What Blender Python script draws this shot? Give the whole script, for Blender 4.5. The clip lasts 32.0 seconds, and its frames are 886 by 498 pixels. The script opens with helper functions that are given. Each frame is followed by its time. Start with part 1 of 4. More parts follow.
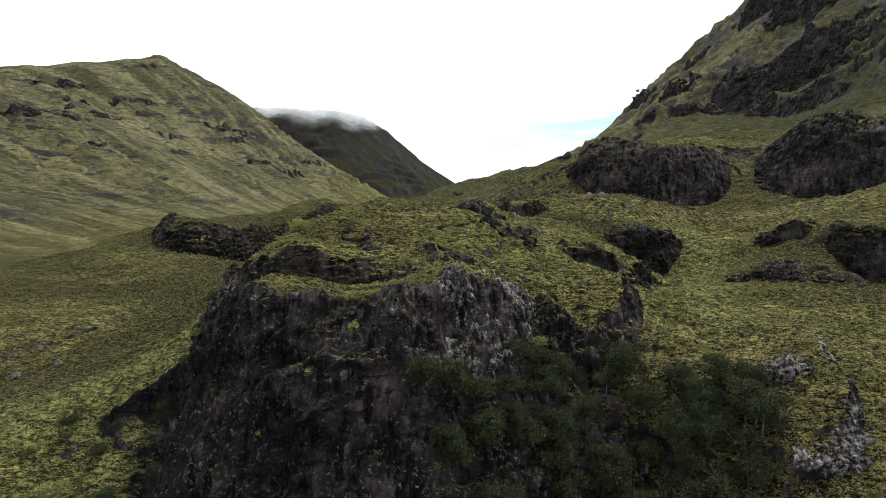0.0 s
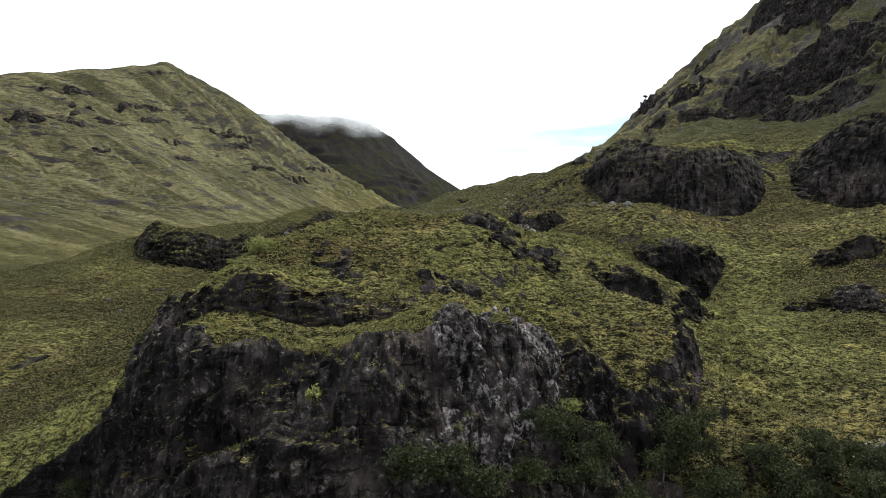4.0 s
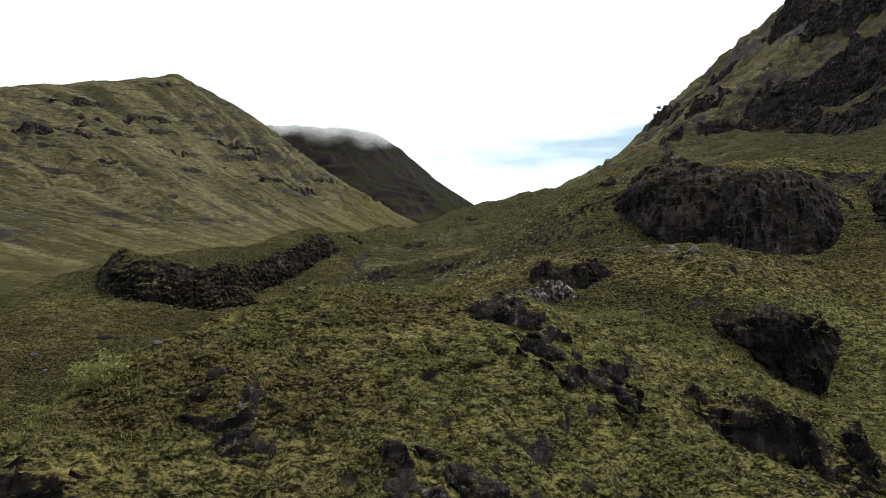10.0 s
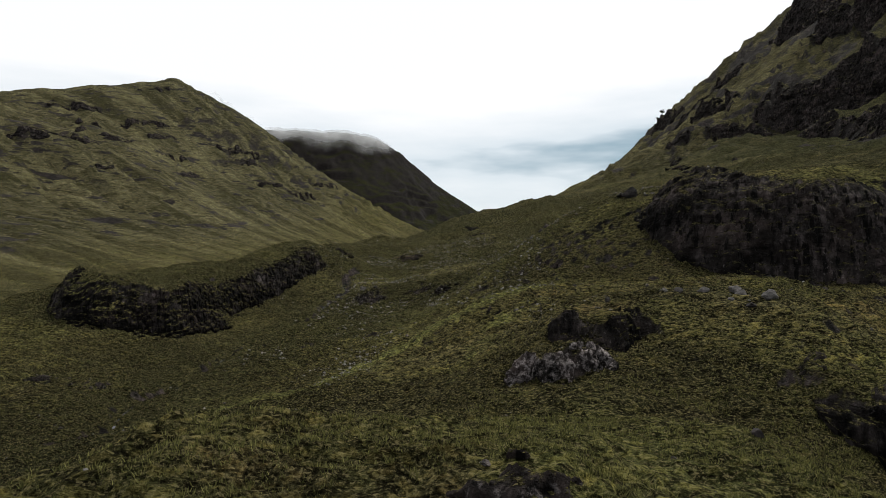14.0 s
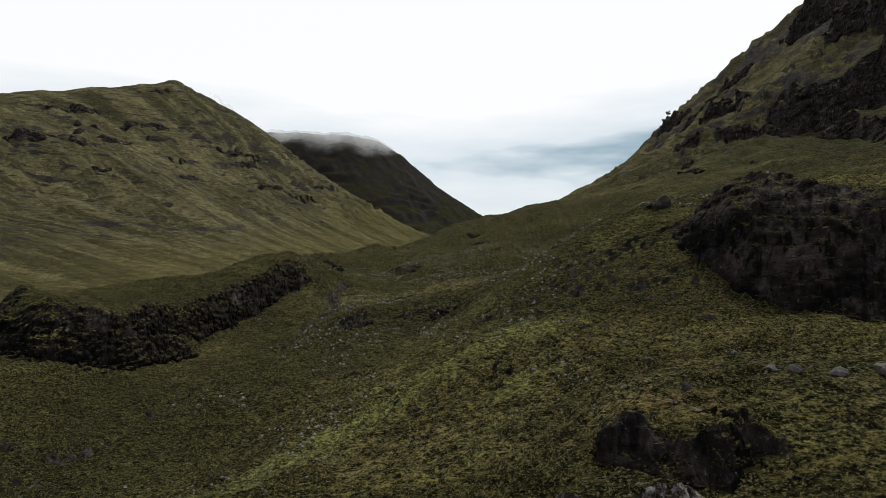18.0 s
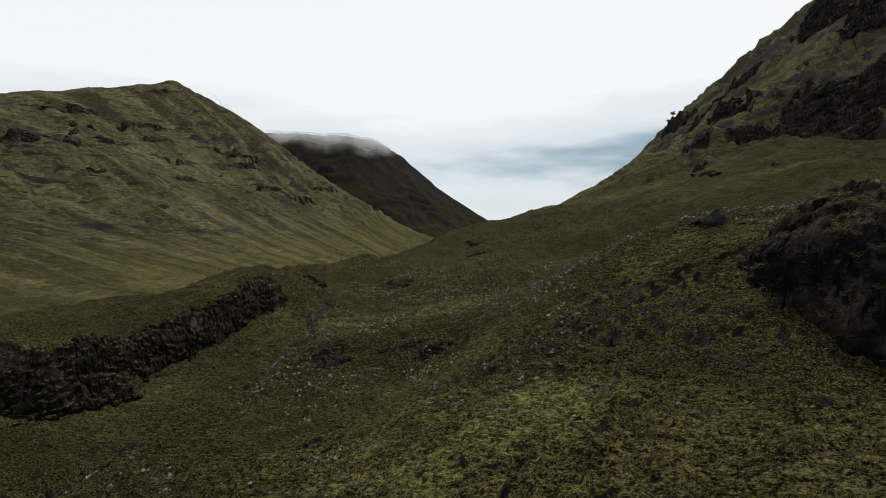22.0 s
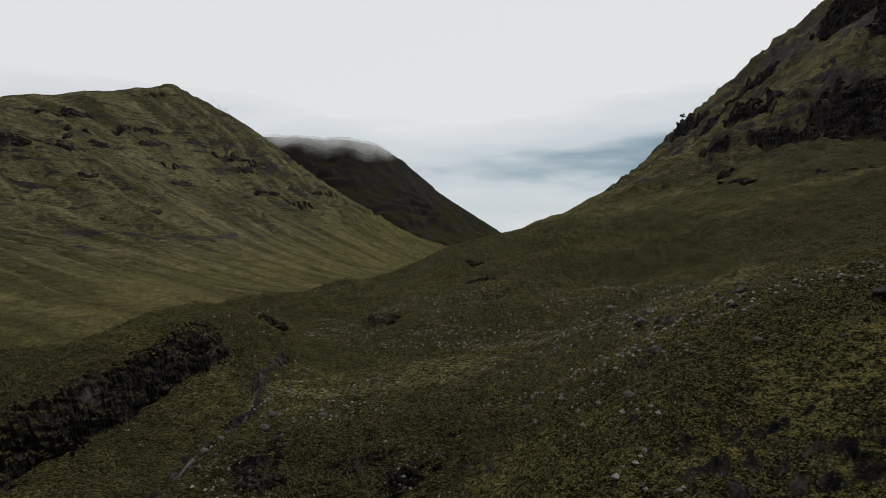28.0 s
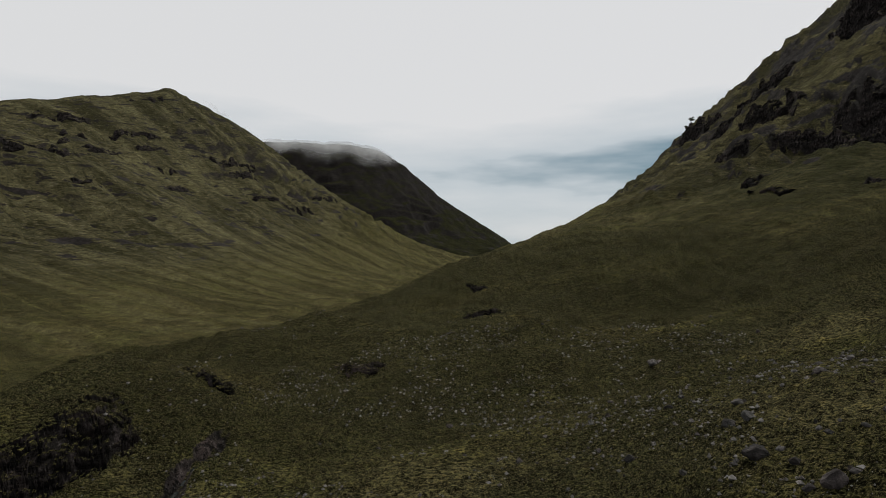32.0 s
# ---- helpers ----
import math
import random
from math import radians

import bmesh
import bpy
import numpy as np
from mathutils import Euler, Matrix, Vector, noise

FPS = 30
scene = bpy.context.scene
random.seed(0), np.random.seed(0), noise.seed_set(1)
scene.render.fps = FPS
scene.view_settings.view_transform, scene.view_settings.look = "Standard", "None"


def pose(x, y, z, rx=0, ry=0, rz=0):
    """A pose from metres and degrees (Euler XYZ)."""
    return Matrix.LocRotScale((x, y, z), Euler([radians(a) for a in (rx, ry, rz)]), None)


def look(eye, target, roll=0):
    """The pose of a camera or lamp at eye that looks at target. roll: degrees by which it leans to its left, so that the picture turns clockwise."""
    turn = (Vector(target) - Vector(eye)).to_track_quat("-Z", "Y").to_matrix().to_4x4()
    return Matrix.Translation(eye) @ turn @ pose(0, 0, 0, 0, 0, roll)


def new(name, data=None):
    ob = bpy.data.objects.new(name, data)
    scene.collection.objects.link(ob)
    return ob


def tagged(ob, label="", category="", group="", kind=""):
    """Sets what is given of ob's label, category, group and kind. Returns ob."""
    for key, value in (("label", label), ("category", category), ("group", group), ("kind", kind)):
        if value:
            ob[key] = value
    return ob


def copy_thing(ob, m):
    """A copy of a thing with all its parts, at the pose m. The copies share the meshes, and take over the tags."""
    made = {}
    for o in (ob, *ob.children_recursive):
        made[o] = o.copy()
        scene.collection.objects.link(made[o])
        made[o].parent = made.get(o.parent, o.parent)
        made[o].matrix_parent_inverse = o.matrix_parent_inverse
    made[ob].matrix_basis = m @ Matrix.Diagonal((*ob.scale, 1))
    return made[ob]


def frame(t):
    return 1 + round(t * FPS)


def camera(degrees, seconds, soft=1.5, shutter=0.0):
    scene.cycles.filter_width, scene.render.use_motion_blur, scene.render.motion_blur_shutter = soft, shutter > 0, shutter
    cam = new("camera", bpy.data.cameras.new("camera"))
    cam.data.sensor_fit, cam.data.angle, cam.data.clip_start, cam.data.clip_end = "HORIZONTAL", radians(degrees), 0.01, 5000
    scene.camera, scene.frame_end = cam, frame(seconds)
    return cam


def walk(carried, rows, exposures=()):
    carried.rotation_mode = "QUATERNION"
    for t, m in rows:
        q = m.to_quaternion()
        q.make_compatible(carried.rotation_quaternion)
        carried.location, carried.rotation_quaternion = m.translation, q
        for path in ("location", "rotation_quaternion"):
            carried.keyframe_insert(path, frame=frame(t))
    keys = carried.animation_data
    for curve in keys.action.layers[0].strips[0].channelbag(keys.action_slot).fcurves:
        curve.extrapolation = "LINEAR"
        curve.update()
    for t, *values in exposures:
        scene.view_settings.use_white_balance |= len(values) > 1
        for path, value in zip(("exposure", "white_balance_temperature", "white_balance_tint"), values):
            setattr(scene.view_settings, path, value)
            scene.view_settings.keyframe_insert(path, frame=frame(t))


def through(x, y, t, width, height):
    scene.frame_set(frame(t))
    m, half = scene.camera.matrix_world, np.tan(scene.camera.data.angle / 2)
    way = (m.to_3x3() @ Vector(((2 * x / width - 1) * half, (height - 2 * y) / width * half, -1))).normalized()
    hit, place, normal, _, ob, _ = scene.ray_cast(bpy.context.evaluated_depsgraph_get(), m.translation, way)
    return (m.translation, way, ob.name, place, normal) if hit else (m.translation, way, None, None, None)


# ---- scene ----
cam = camera(75.5, 32.0, soft=0.5)
METRES, EYE, TILT, LEAN, TURN = 220.0, 60.0, -3.0, 0.0, 0.0
ROWS = [
    (0.0, 0.0, 0.0, 0.0, 0.0, 0.0, -0.0),
    (0.5, 0.0005, 0.0102, -0.001, 0.01, 0.04, -0.01),
    (1.0, 0.001, 0.0205, -0.0019, 0.03, 0.08, -0.01),
    (1.5, 0.0015, 0.0308, -0.0013, 0.04, 0.12, 0.0),
    (2.0, 0.0019, 0.0412, 0.0005, 0.05, 0.19, -0.0),
    (2.5, 0.0021, 0.0516, 0.0029, 0.08, 0.29, -0.01),
    (3.0, 0.0026, 0.0621, 0.0055, 0.11, 0.4, -0.02),
    (3.5, 0.003, 0.0727, 0.0082, 0.29, 0.51, -0.05),
    (5.5, 0.0037, 0.117, 0.0195, 0.99, 0.99, -0.2),
    (6.0, 0.0038, 0.1284, 0.0225, 1.07, 1.07, -0.22),
    (6.5, 0.004, 0.1399, 0.0255, 1.14, 1.17, -0.25),
    (7.0, 0.0042, 0.1516, 0.0287, 1.2, 1.26, -0.26),
    (7.5, 0.0044, 0.1633, 0.032, 1.27, 1.36, -0.28),
    (8.0, 0.0048, 0.1753, 0.0352, 1.31, 1.44, -0.28),
    (8.5, 0.005, 0.1875, 0.0385, 1.31, 1.52, -0.3),
    (9.0, 0.0055, 0.1998, 0.0416, 1.32, 1.59, -0.3),
    (9.5, 0.006, 0.2122, 0.0448, 1.33, 1.65, -0.31),
    (10.0, 0.0066, 0.2246, 0.0481, 1.34, 1.72, -0.3),
    (10.5, 0.0071, 0.2373, 0.0512, 1.35, 1.77, -0.29),
    (11.0, 0.0077, 0.2502, 0.0543, 1.34, 1.84, -0.29),
    (11.5, 0.0083, 0.2631, 0.0575, 1.33, 1.89, -0.3),
    (12.0, 0.0088, 0.2763, 0.0606, 1.34, 1.95, -0.29),
    (12.5, 0.0093, 0.2896, 0.0636, 1.35, 2.01, -0.3),
    (13.0, 0.0098, 0.3031, 0.0667, 1.36, 2.06, -0.28),
    (13.5, 0.0104, 0.3167, 0.0698, 1.39, 2.11, -0.28),
    (14.0, 0.011, 0.3303, 0.0728, 1.4, 2.15, -0.28),
    (14.5, 0.0115, 0.3439, 0.076, 1.41, 2.19, -0.28),
    (16.5, 0.0125, 0.3995, 0.0867, 1.54, 2.34, -0.29),
    (17.0, 0.0131, 0.4152, 0.0902, 1.55, 2.35, -0.3),
    (17.5, 0.0137, 0.4307, 0.0935, 1.57, 2.38, -0.32),
    (18.0, 0.0143, 0.4454, 0.0966, 1.58, 2.38, -0.31),
    (18.5, 0.0148, 0.461, 0.1, 1.59, 2.38, -0.31),
    (19.0, 0.0155, 0.4767, 0.1033, 1.59, 2.39, -0.31),
    (19.5, 0.0162, 0.4931, 0.1065, 1.6, 2.4, -0.33),
    (20.0, 0.0167, 0.5092, 0.1099, 1.61, 2.41, -0.33),
    (20.5, 0.0172, 0.5251, 0.1134, 1.62, 2.42, -0.33),
    (21.0, 0.0177, 0.5416, 0.1169, 1.62, 2.44, -0.36),
    (21.5, 0.0182, 0.5582, 0.1204, 1.63, 2.45, -0.36),
    (22.0, 0.0187, 0.5748, 0.1241, 1.62, 2.48, -0.36),
    (22.5, 0.0192, 0.5917, 0.1278, 1.63, 2.5, -0.37),
    (23.0, 0.0198, 0.6088, 0.1315, 1.63, 2.52, -0.37),
    (23.5, 0.0204, 0.626, 0.1354, 1.62, 2.54, -0.37),
    (24.0, 0.0208, 0.6434, 0.1392, 1.63, 2.56, -0.37),
    (24.5, 0.0213, 0.6612, 0.1432, 1.63, 2.58, -0.36),
    (25.0, 0.0218, 0.679, 0.1472, 1.66, 2.6, -0.37),
    (25.5, 0.0222, 0.6972, 0.1514, 1.68, 2.63, -0.37),
    (27.5, 0.0242, 0.7685, 0.1686, 1.76, 2.8, -0.35),
    (28.0, 0.0249, 0.791, 0.1739, 1.78, 2.85, -0.35),
    (28.5, 0.0254, 0.8132, 0.1793, 1.79, 2.89, -0.34),
    (29.0, 0.0261, 0.8355, 0.1847, 1.81, 2.94, -0.33),
    (29.5, 0.0267, 0.8581, 0.1903, 1.85, 2.99, -0.32),
    (30.0, 0.0272, 0.8807, 0.1959, 1.86, 3.06, -0.31),
    (30.5, 0.0277, 0.9038, 0.2016, 1.87, 3.12, -0.3),
    (31.0, 0.0282, 0.9268, 0.2075, 1.9, 3.17, -0.31),
    (31.5, 0.0286, 0.9502, 0.2136, 1.92, 3.22, -0.3),
    (32.0, 0.0292, 0.9737, 0.2197, 1.95, 3.28, -0.3),
]
walk(cam, [(t, pose(0, 0, EYE, TILT, LEAN, TURN) @ pose(METRES * x, METRES * y, METRES * z, 90 + pitch, roll, yaw)) for t, x, y, z, yaw, pitch, roll in ROWS], exposures=[(0.0, 1.1, 6150, 8), (3.0, 1.12, 6150, 8), (6.0, 1.05, 6200, 8), (9.0, 0.8, 6300, 9), (11.0, 0.45, 6400, 10), (13.0, 0.08, 6500, 10), (19.0, 0.0, 6500, 10), (25.0, -0.22, 6500, 10), (32.0, -0.46, 6550, 10)])

# ---------- sky and light ----------
def make_world():
    w = bpy.data.worlds.new("overcast_sky")
    scene.world = w
    w.use_nodes = True
    nt = w.node_tree
    nt.nodes.clear()
    N, L = nt.nodes.new, nt.links.new
    out, bg = N("ShaderNodeOutputWorld"), N("ShaderNodeBackground")
    sky = N("ShaderNodeTexSky")
    sky.sky_type, sky.sun_disc = "NISHITA", False
    sky.sun_elevation, sky.sun_rotation = radians(SUN_ELEVATION), radians(SUN_AZIMUTH)
    tint = N("ShaderNodeMix"); tint.data_type = "RGBA"; tint.blend_type = "MULTIPLY"
    tint.inputs["Factor"].default_value = 1.0
    L(sky.outputs[0], tint.inputs["A"]); tint.inputs["B"].default_value = (0.10, 0.10, 0.10, 1)
    co = N("ShaderNodeTexCoord")
    mp = N("ShaderNodeMapping"); mp.inputs["Scale"].default_value = (1.6, 1.6, 7.5); mp.inputs["Rotation"].default_value = (0.0, 0.16, 0.0)
    mp.inputs["Location"].default_value = (0.4, 0.1, 0.28)
    L(co.outputs["Generated"], mp.inputs["Vector"])
    big = N("ShaderNodeTexNoise"); big.inputs["Scale"].default_value = 1.1; big.inputs["Detail"].default_value = 5.0; big.inputs["Roughness"].default_value = 0.5
    L(mp.outputs[0], big.inputs["Vector"])
    sep = N("ShaderNodeSeparateXYZ"); L(co.outputs["Generated"], sep.inputs[0])
    high = N("ShaderNodeMapRange"); high.inputs["From Min"].default_value = 0.10; high.inputs["From Max"].default_value = 0.36
    high.inputs["To Min"].default_value = 0.0; high.inputs["To Max"].default_value = 0.5; high.interpolation_type = "SMOOTHSTEP"
    L(sep.outputs["Z"], high.inputs["Value"])
    add = N("ShaderNodeMath"); add.operation = "ADD"; L(big.outputs["Fac"], add.inputs[0]); L(high.outputs[0], add.inputs[1])
    ramp = N("ShaderNodeValToRGB")
    e = ramp.color_ramp.elements
    e[0].position, e[0].color = 0.37, (0.20, 0.31, 0.38, 1)
    e[1].position, e[1].color = 0.75, (0.86, 0.865, 0.87, 1)
    m = e.new(0.50); m.color = (0.62, 0.68, 0.72, 1)
    L(add.outputs[0], ramp.inputs[0])
    zen = N("ShaderNodeMapRange"); zen.interpolation_type = "SMOOTHSTEP"
    for k, v in zip(("From Min", "From Max", "To Min", "To Max"), (0.40, 1.0, 1.0, 0.35)):
        zen.inputs[k].default_value = v
    L(sep.outputs["Z"], zen.inputs["Value"])
    mix = N("ShaderNodeMix"); mix.data_type = "RGBA"; mix.inputs["Factor"].default_value = 0.93
    L(tint.outputs["Result"], mix.inputs["A"]); L(ramp.outputs["Color"], mix.inputs["B"])
    L(mix.outputs["Result"], bg.inputs["Color"]); str_ = N("ShaderNodeMath"); str_.operation = "MULTIPLY"; str_.inputs[1].default_value = SKY; L(zen.outputs[0], str_.inputs[0]); L(str_.outputs[0], bg.inputs["Strength"])
    L(bg.outputs[0], out.inputs[0])


SUN_ELEVATION, SUN_AZIMUTH, SKY = 60.0, 38.0, 1.18
make_world()
lamp = bpy.data.lights.new("sun", "SUN")
lamp.energy, lamp.angle, lamp.color = 3.8, radians(9), (0.98, 0.96, 0.89)
sun = new("sun", lamp)
_a, _e = radians(SUN_AZIMUTH), radians(SUN_ELEVATION)
sun.matrix_world = look((0, 0, 400), (-400 * math.sin(_a) * math.cos(_e), -400 * math.cos(_a) * math.cos(_e), 400 - 400 * math.sin(_e)))


# ---------- noise on arrays ----------
def hashed(i, j, k=0):
    h = (i * 374761393 + j * 668265263 + k * 2147483647 + 1013904223) & 0xFFFFFFFF
    h = ((h ^ (h >> 13)) * 1274126177) & 0xFFFFFFFF
    h = ((h ^ (h >> 16)) * 2246822519) & 0xFFFFFFFF
    return ((h ^ (h >> 15)) & 0xFFFFFF) / float(0xFFFFFF) * 2 - 1


def noise2(x, y, seed=0):
    i, j = np.floor(x).astype(np.int64), np.floor(y).astype(np.int64)
    u, v = x - i, y - j
    u, v = u * u * u * (u * (u * 6 - 15) + 10), v * v * v * (v * (v * 6 - 15) + 10)
    a, b = hashed(i, j, seed), hashed(i + 1, j, seed)
    c, d = hashed(i, j + 1, seed), hashed(i + 1, j + 1, seed)
    return a + (b - a) * u + (c - a) * v + (a - b - c + d) * u * v


def noise3(x, y, z, seed=0):
    k = np.floor(z).astype(np.int64)
    w = z - k
    w = w * w * (3 - 2 * w)
    i, j = np.floor(x).astype(np.int64), np.floor(y).astype(np.int64)
    u, v = x - i, y - j
    u, v = u * u * (3 - 2 * u), v * v * (3 - 2 * v)
    r = []
    for q in (0, 1):
        a, b = hashed(i, j, seed + (k + q) * 57), hashed(i + 1, j, seed + (k + q) * 57)
        c, d = hashed(i, j + 1, seed + (k + q) * 57), hashed(i + 1, j + 1, seed + (k + q) * 57)
        r.append(a + (b - a) * u + (c - a) * v + (a - b - c + d) * u * v)
    return r[0] + (r[1] - r[0]) * w


def fbm(x, y, octaves=4, seed=0, gain=0.5):
    o, a = 0.0, 1.0
    for n in range(octaves):
        o = o + a * noise2(x + 17.3 * n, y - 9.1 * n, seed + n)
        x, y, a = x * 2.03, y * 2.03, a * gain
    return o


def smooth(a, b, x):
    t = np.clip((x - a) / (b - a), 0, 1)
    return t * t * (3 - 2 * t)


# ---------- materials ----------
def shader(name):
    m = bpy.data.materials.new(name)
    m.use_nodes = True
    nt = m.node_tree
    return m, nt, nt.nodes.new, nt.links.new, nt.nodes["Principled BSDF"]


def tex(nt, vec, scale, detail=4.0, rough=0.55, stretch=None, dist=0.0):
    N, L = nt.nodes.new, nt.links.new
    if stretch:
        mp = N("ShaderNodeMapping")
        mp.inputs["Scale"].default_value = stretch
        L(vec, mp.inputs["Vector"])
        vec = mp.outputs[0]
    t = N("ShaderNodeTexNoise")
    t.inputs["Scale"].default_value, t.inputs["Detail"].default_value, t.inputs["Roughness"].default_value = scale, detail, rough
    t.inputs["Distortion"].default_value = dist
    L(vec, t.inputs["Vector"])
    return t.outputs["Fac"]


def ramp(nt, fac, *stops):
    r = nt.nodes.new("ShaderNodeValToRGB")
    e = r.color_ramp.elements
    while len(e) < len(stops):
        e.new(0.5)
    for el, (p, c) in zip(e, stops):
        el.position = p
        el.color = (*c, 1) if len(c) == 3 else c
    nt.links.new(fac, r.inputs[0])
    return r.outputs["Color"]


def blend(nt, fac, a, b, how="MIX"):
    m = nt.nodes.new("ShaderNodeMix")
    m.data_type, m.blend_type = "RGBA", how
    for s, v in ((m.inputs["Factor"], fac), (m.inputs["A"], a), (m.inputs["B"], b)):
        if hasattr(v, "links"):
            nt.links.new(v, s)
        else:
            s.default_value = v if isinstance(v, float) else (*v, 1)
    return m.outputs["Result"]


def calc(nt, op, a, b=0.0, clamp=False):
    m = nt.nodes.new("ShaderNodeMath")
    m.operation, m.use_clamp = op, clamp
    for s, v in zip(m.inputs, (a, b)):
        if hasattr(v, "links"):
            nt.links.new(v, s)
        else:
            s.default_value = v
    return m.outputs[0]


def ranged(nt, v, a, b, c=0.0, d=1.0):
    m = nt.nodes.new("ShaderNodeMapRange")
    m.interpolation_type = "SMOOTHSTEP"
    for s, q in zip(("From Min", "From Max", "To Min", "To Max"), (a, b, c, d)):
        m.inputs[s].default_value = q
    nt.links.new(v, m.inputs["Value"])
    return m.outputs[0]


def bump(nt, bsdf, height, strength, dist):
    b = nt.nodes.new("ShaderNodeBump")
    b.inputs["Strength"].default_value, b.inputs["Distance"].default_value = strength, dist
    nt.links.new(height, b.inputs["Height"])
    nt.links.new(b.outputs[0], bsdf.inputs["Normal"])


def rock_colour(nt, vec, pale):
    """Dark schist, bedded and jointed, with water streaks, pale lichen and a reddish cast."""
    streak = tex(nt, vec, 0.75, 8.0, 0.66, (1.0, 1.0, 0.30))
    patch = tex(nt, vec, 0.13, 5.0, 0.6)
    fine = tex(nt, vec, 1.7, 8.0, 0.74)
    broad = tex(nt, vec, 0.07, 7.0, 0.68, (1.0, 1.0, 1.3))
    crack = tex(nt, vec, 0.62, 5.0, 0.62, (1.0, 1.0, 0.16))
    bed = tex(nt, vec, 0.8, 6.0, 0.66, (0.3, 0.3, 1.8), 0.5)
    c = ramp(nt, streak, (0.36, (0.010, 0.0088, 0.0085)), (0.49, (0.026, 0.0225, 0.0215)), (0.58, (0.052, 0.044, 0.043)), (0.72, (0.12, 0.102, 0.10)))
    c = blend(nt, ranged(nt, patch, 0.45, 0.66, 0.0, 0.4), c, (0.075, 0.056, 0.052))
    c = blend(nt, ranged(nt, broad, 0.54, 0.42, 0.0, 0.75), c, (0.011, 0.010, 0.009))
    c = blend(nt, ranged(nt, crack, 0.46, 0.40, 0.0, 0.85), c, (0.004, 0.004, 0.004))
    c = blend(nt, ranged(nt, bed, 0.43, 0.36, 0.0, 0.75), c, (0.005, 0.005, 0.0045))
    c = blend(nt, ranged(nt, fine, 0.61 - 0.09 * pale, 0.72 - 0.06 * pale, 0.0, 0.7), c, tuple(v * (1 + 0.7 * max(0.0, pale - 0.5)) for v in (0.19, 0.172, 0.17)))
    coarse = tex(nt, vec, 0.075, 8.0, 0.7, (1.0, 1.0, 2.0))
    c = blend(nt, 1.0, c, ramp(nt, coarse, (0.40, (0.4, 0.4, 0.4)), (0.50, (0.95, 0.95, 0.95)), (0.60, (1.7, 1.68, 1.66))), "MULTIPLY")
    return c, calc(nt, "ADD", streak, calc(nt, "ADD", ranged(nt, crack, 0.38, 0.48, 0.0, 0.45), ranged(nt, bed, 0.36, 0.44, 0.0, 0.35))), fine


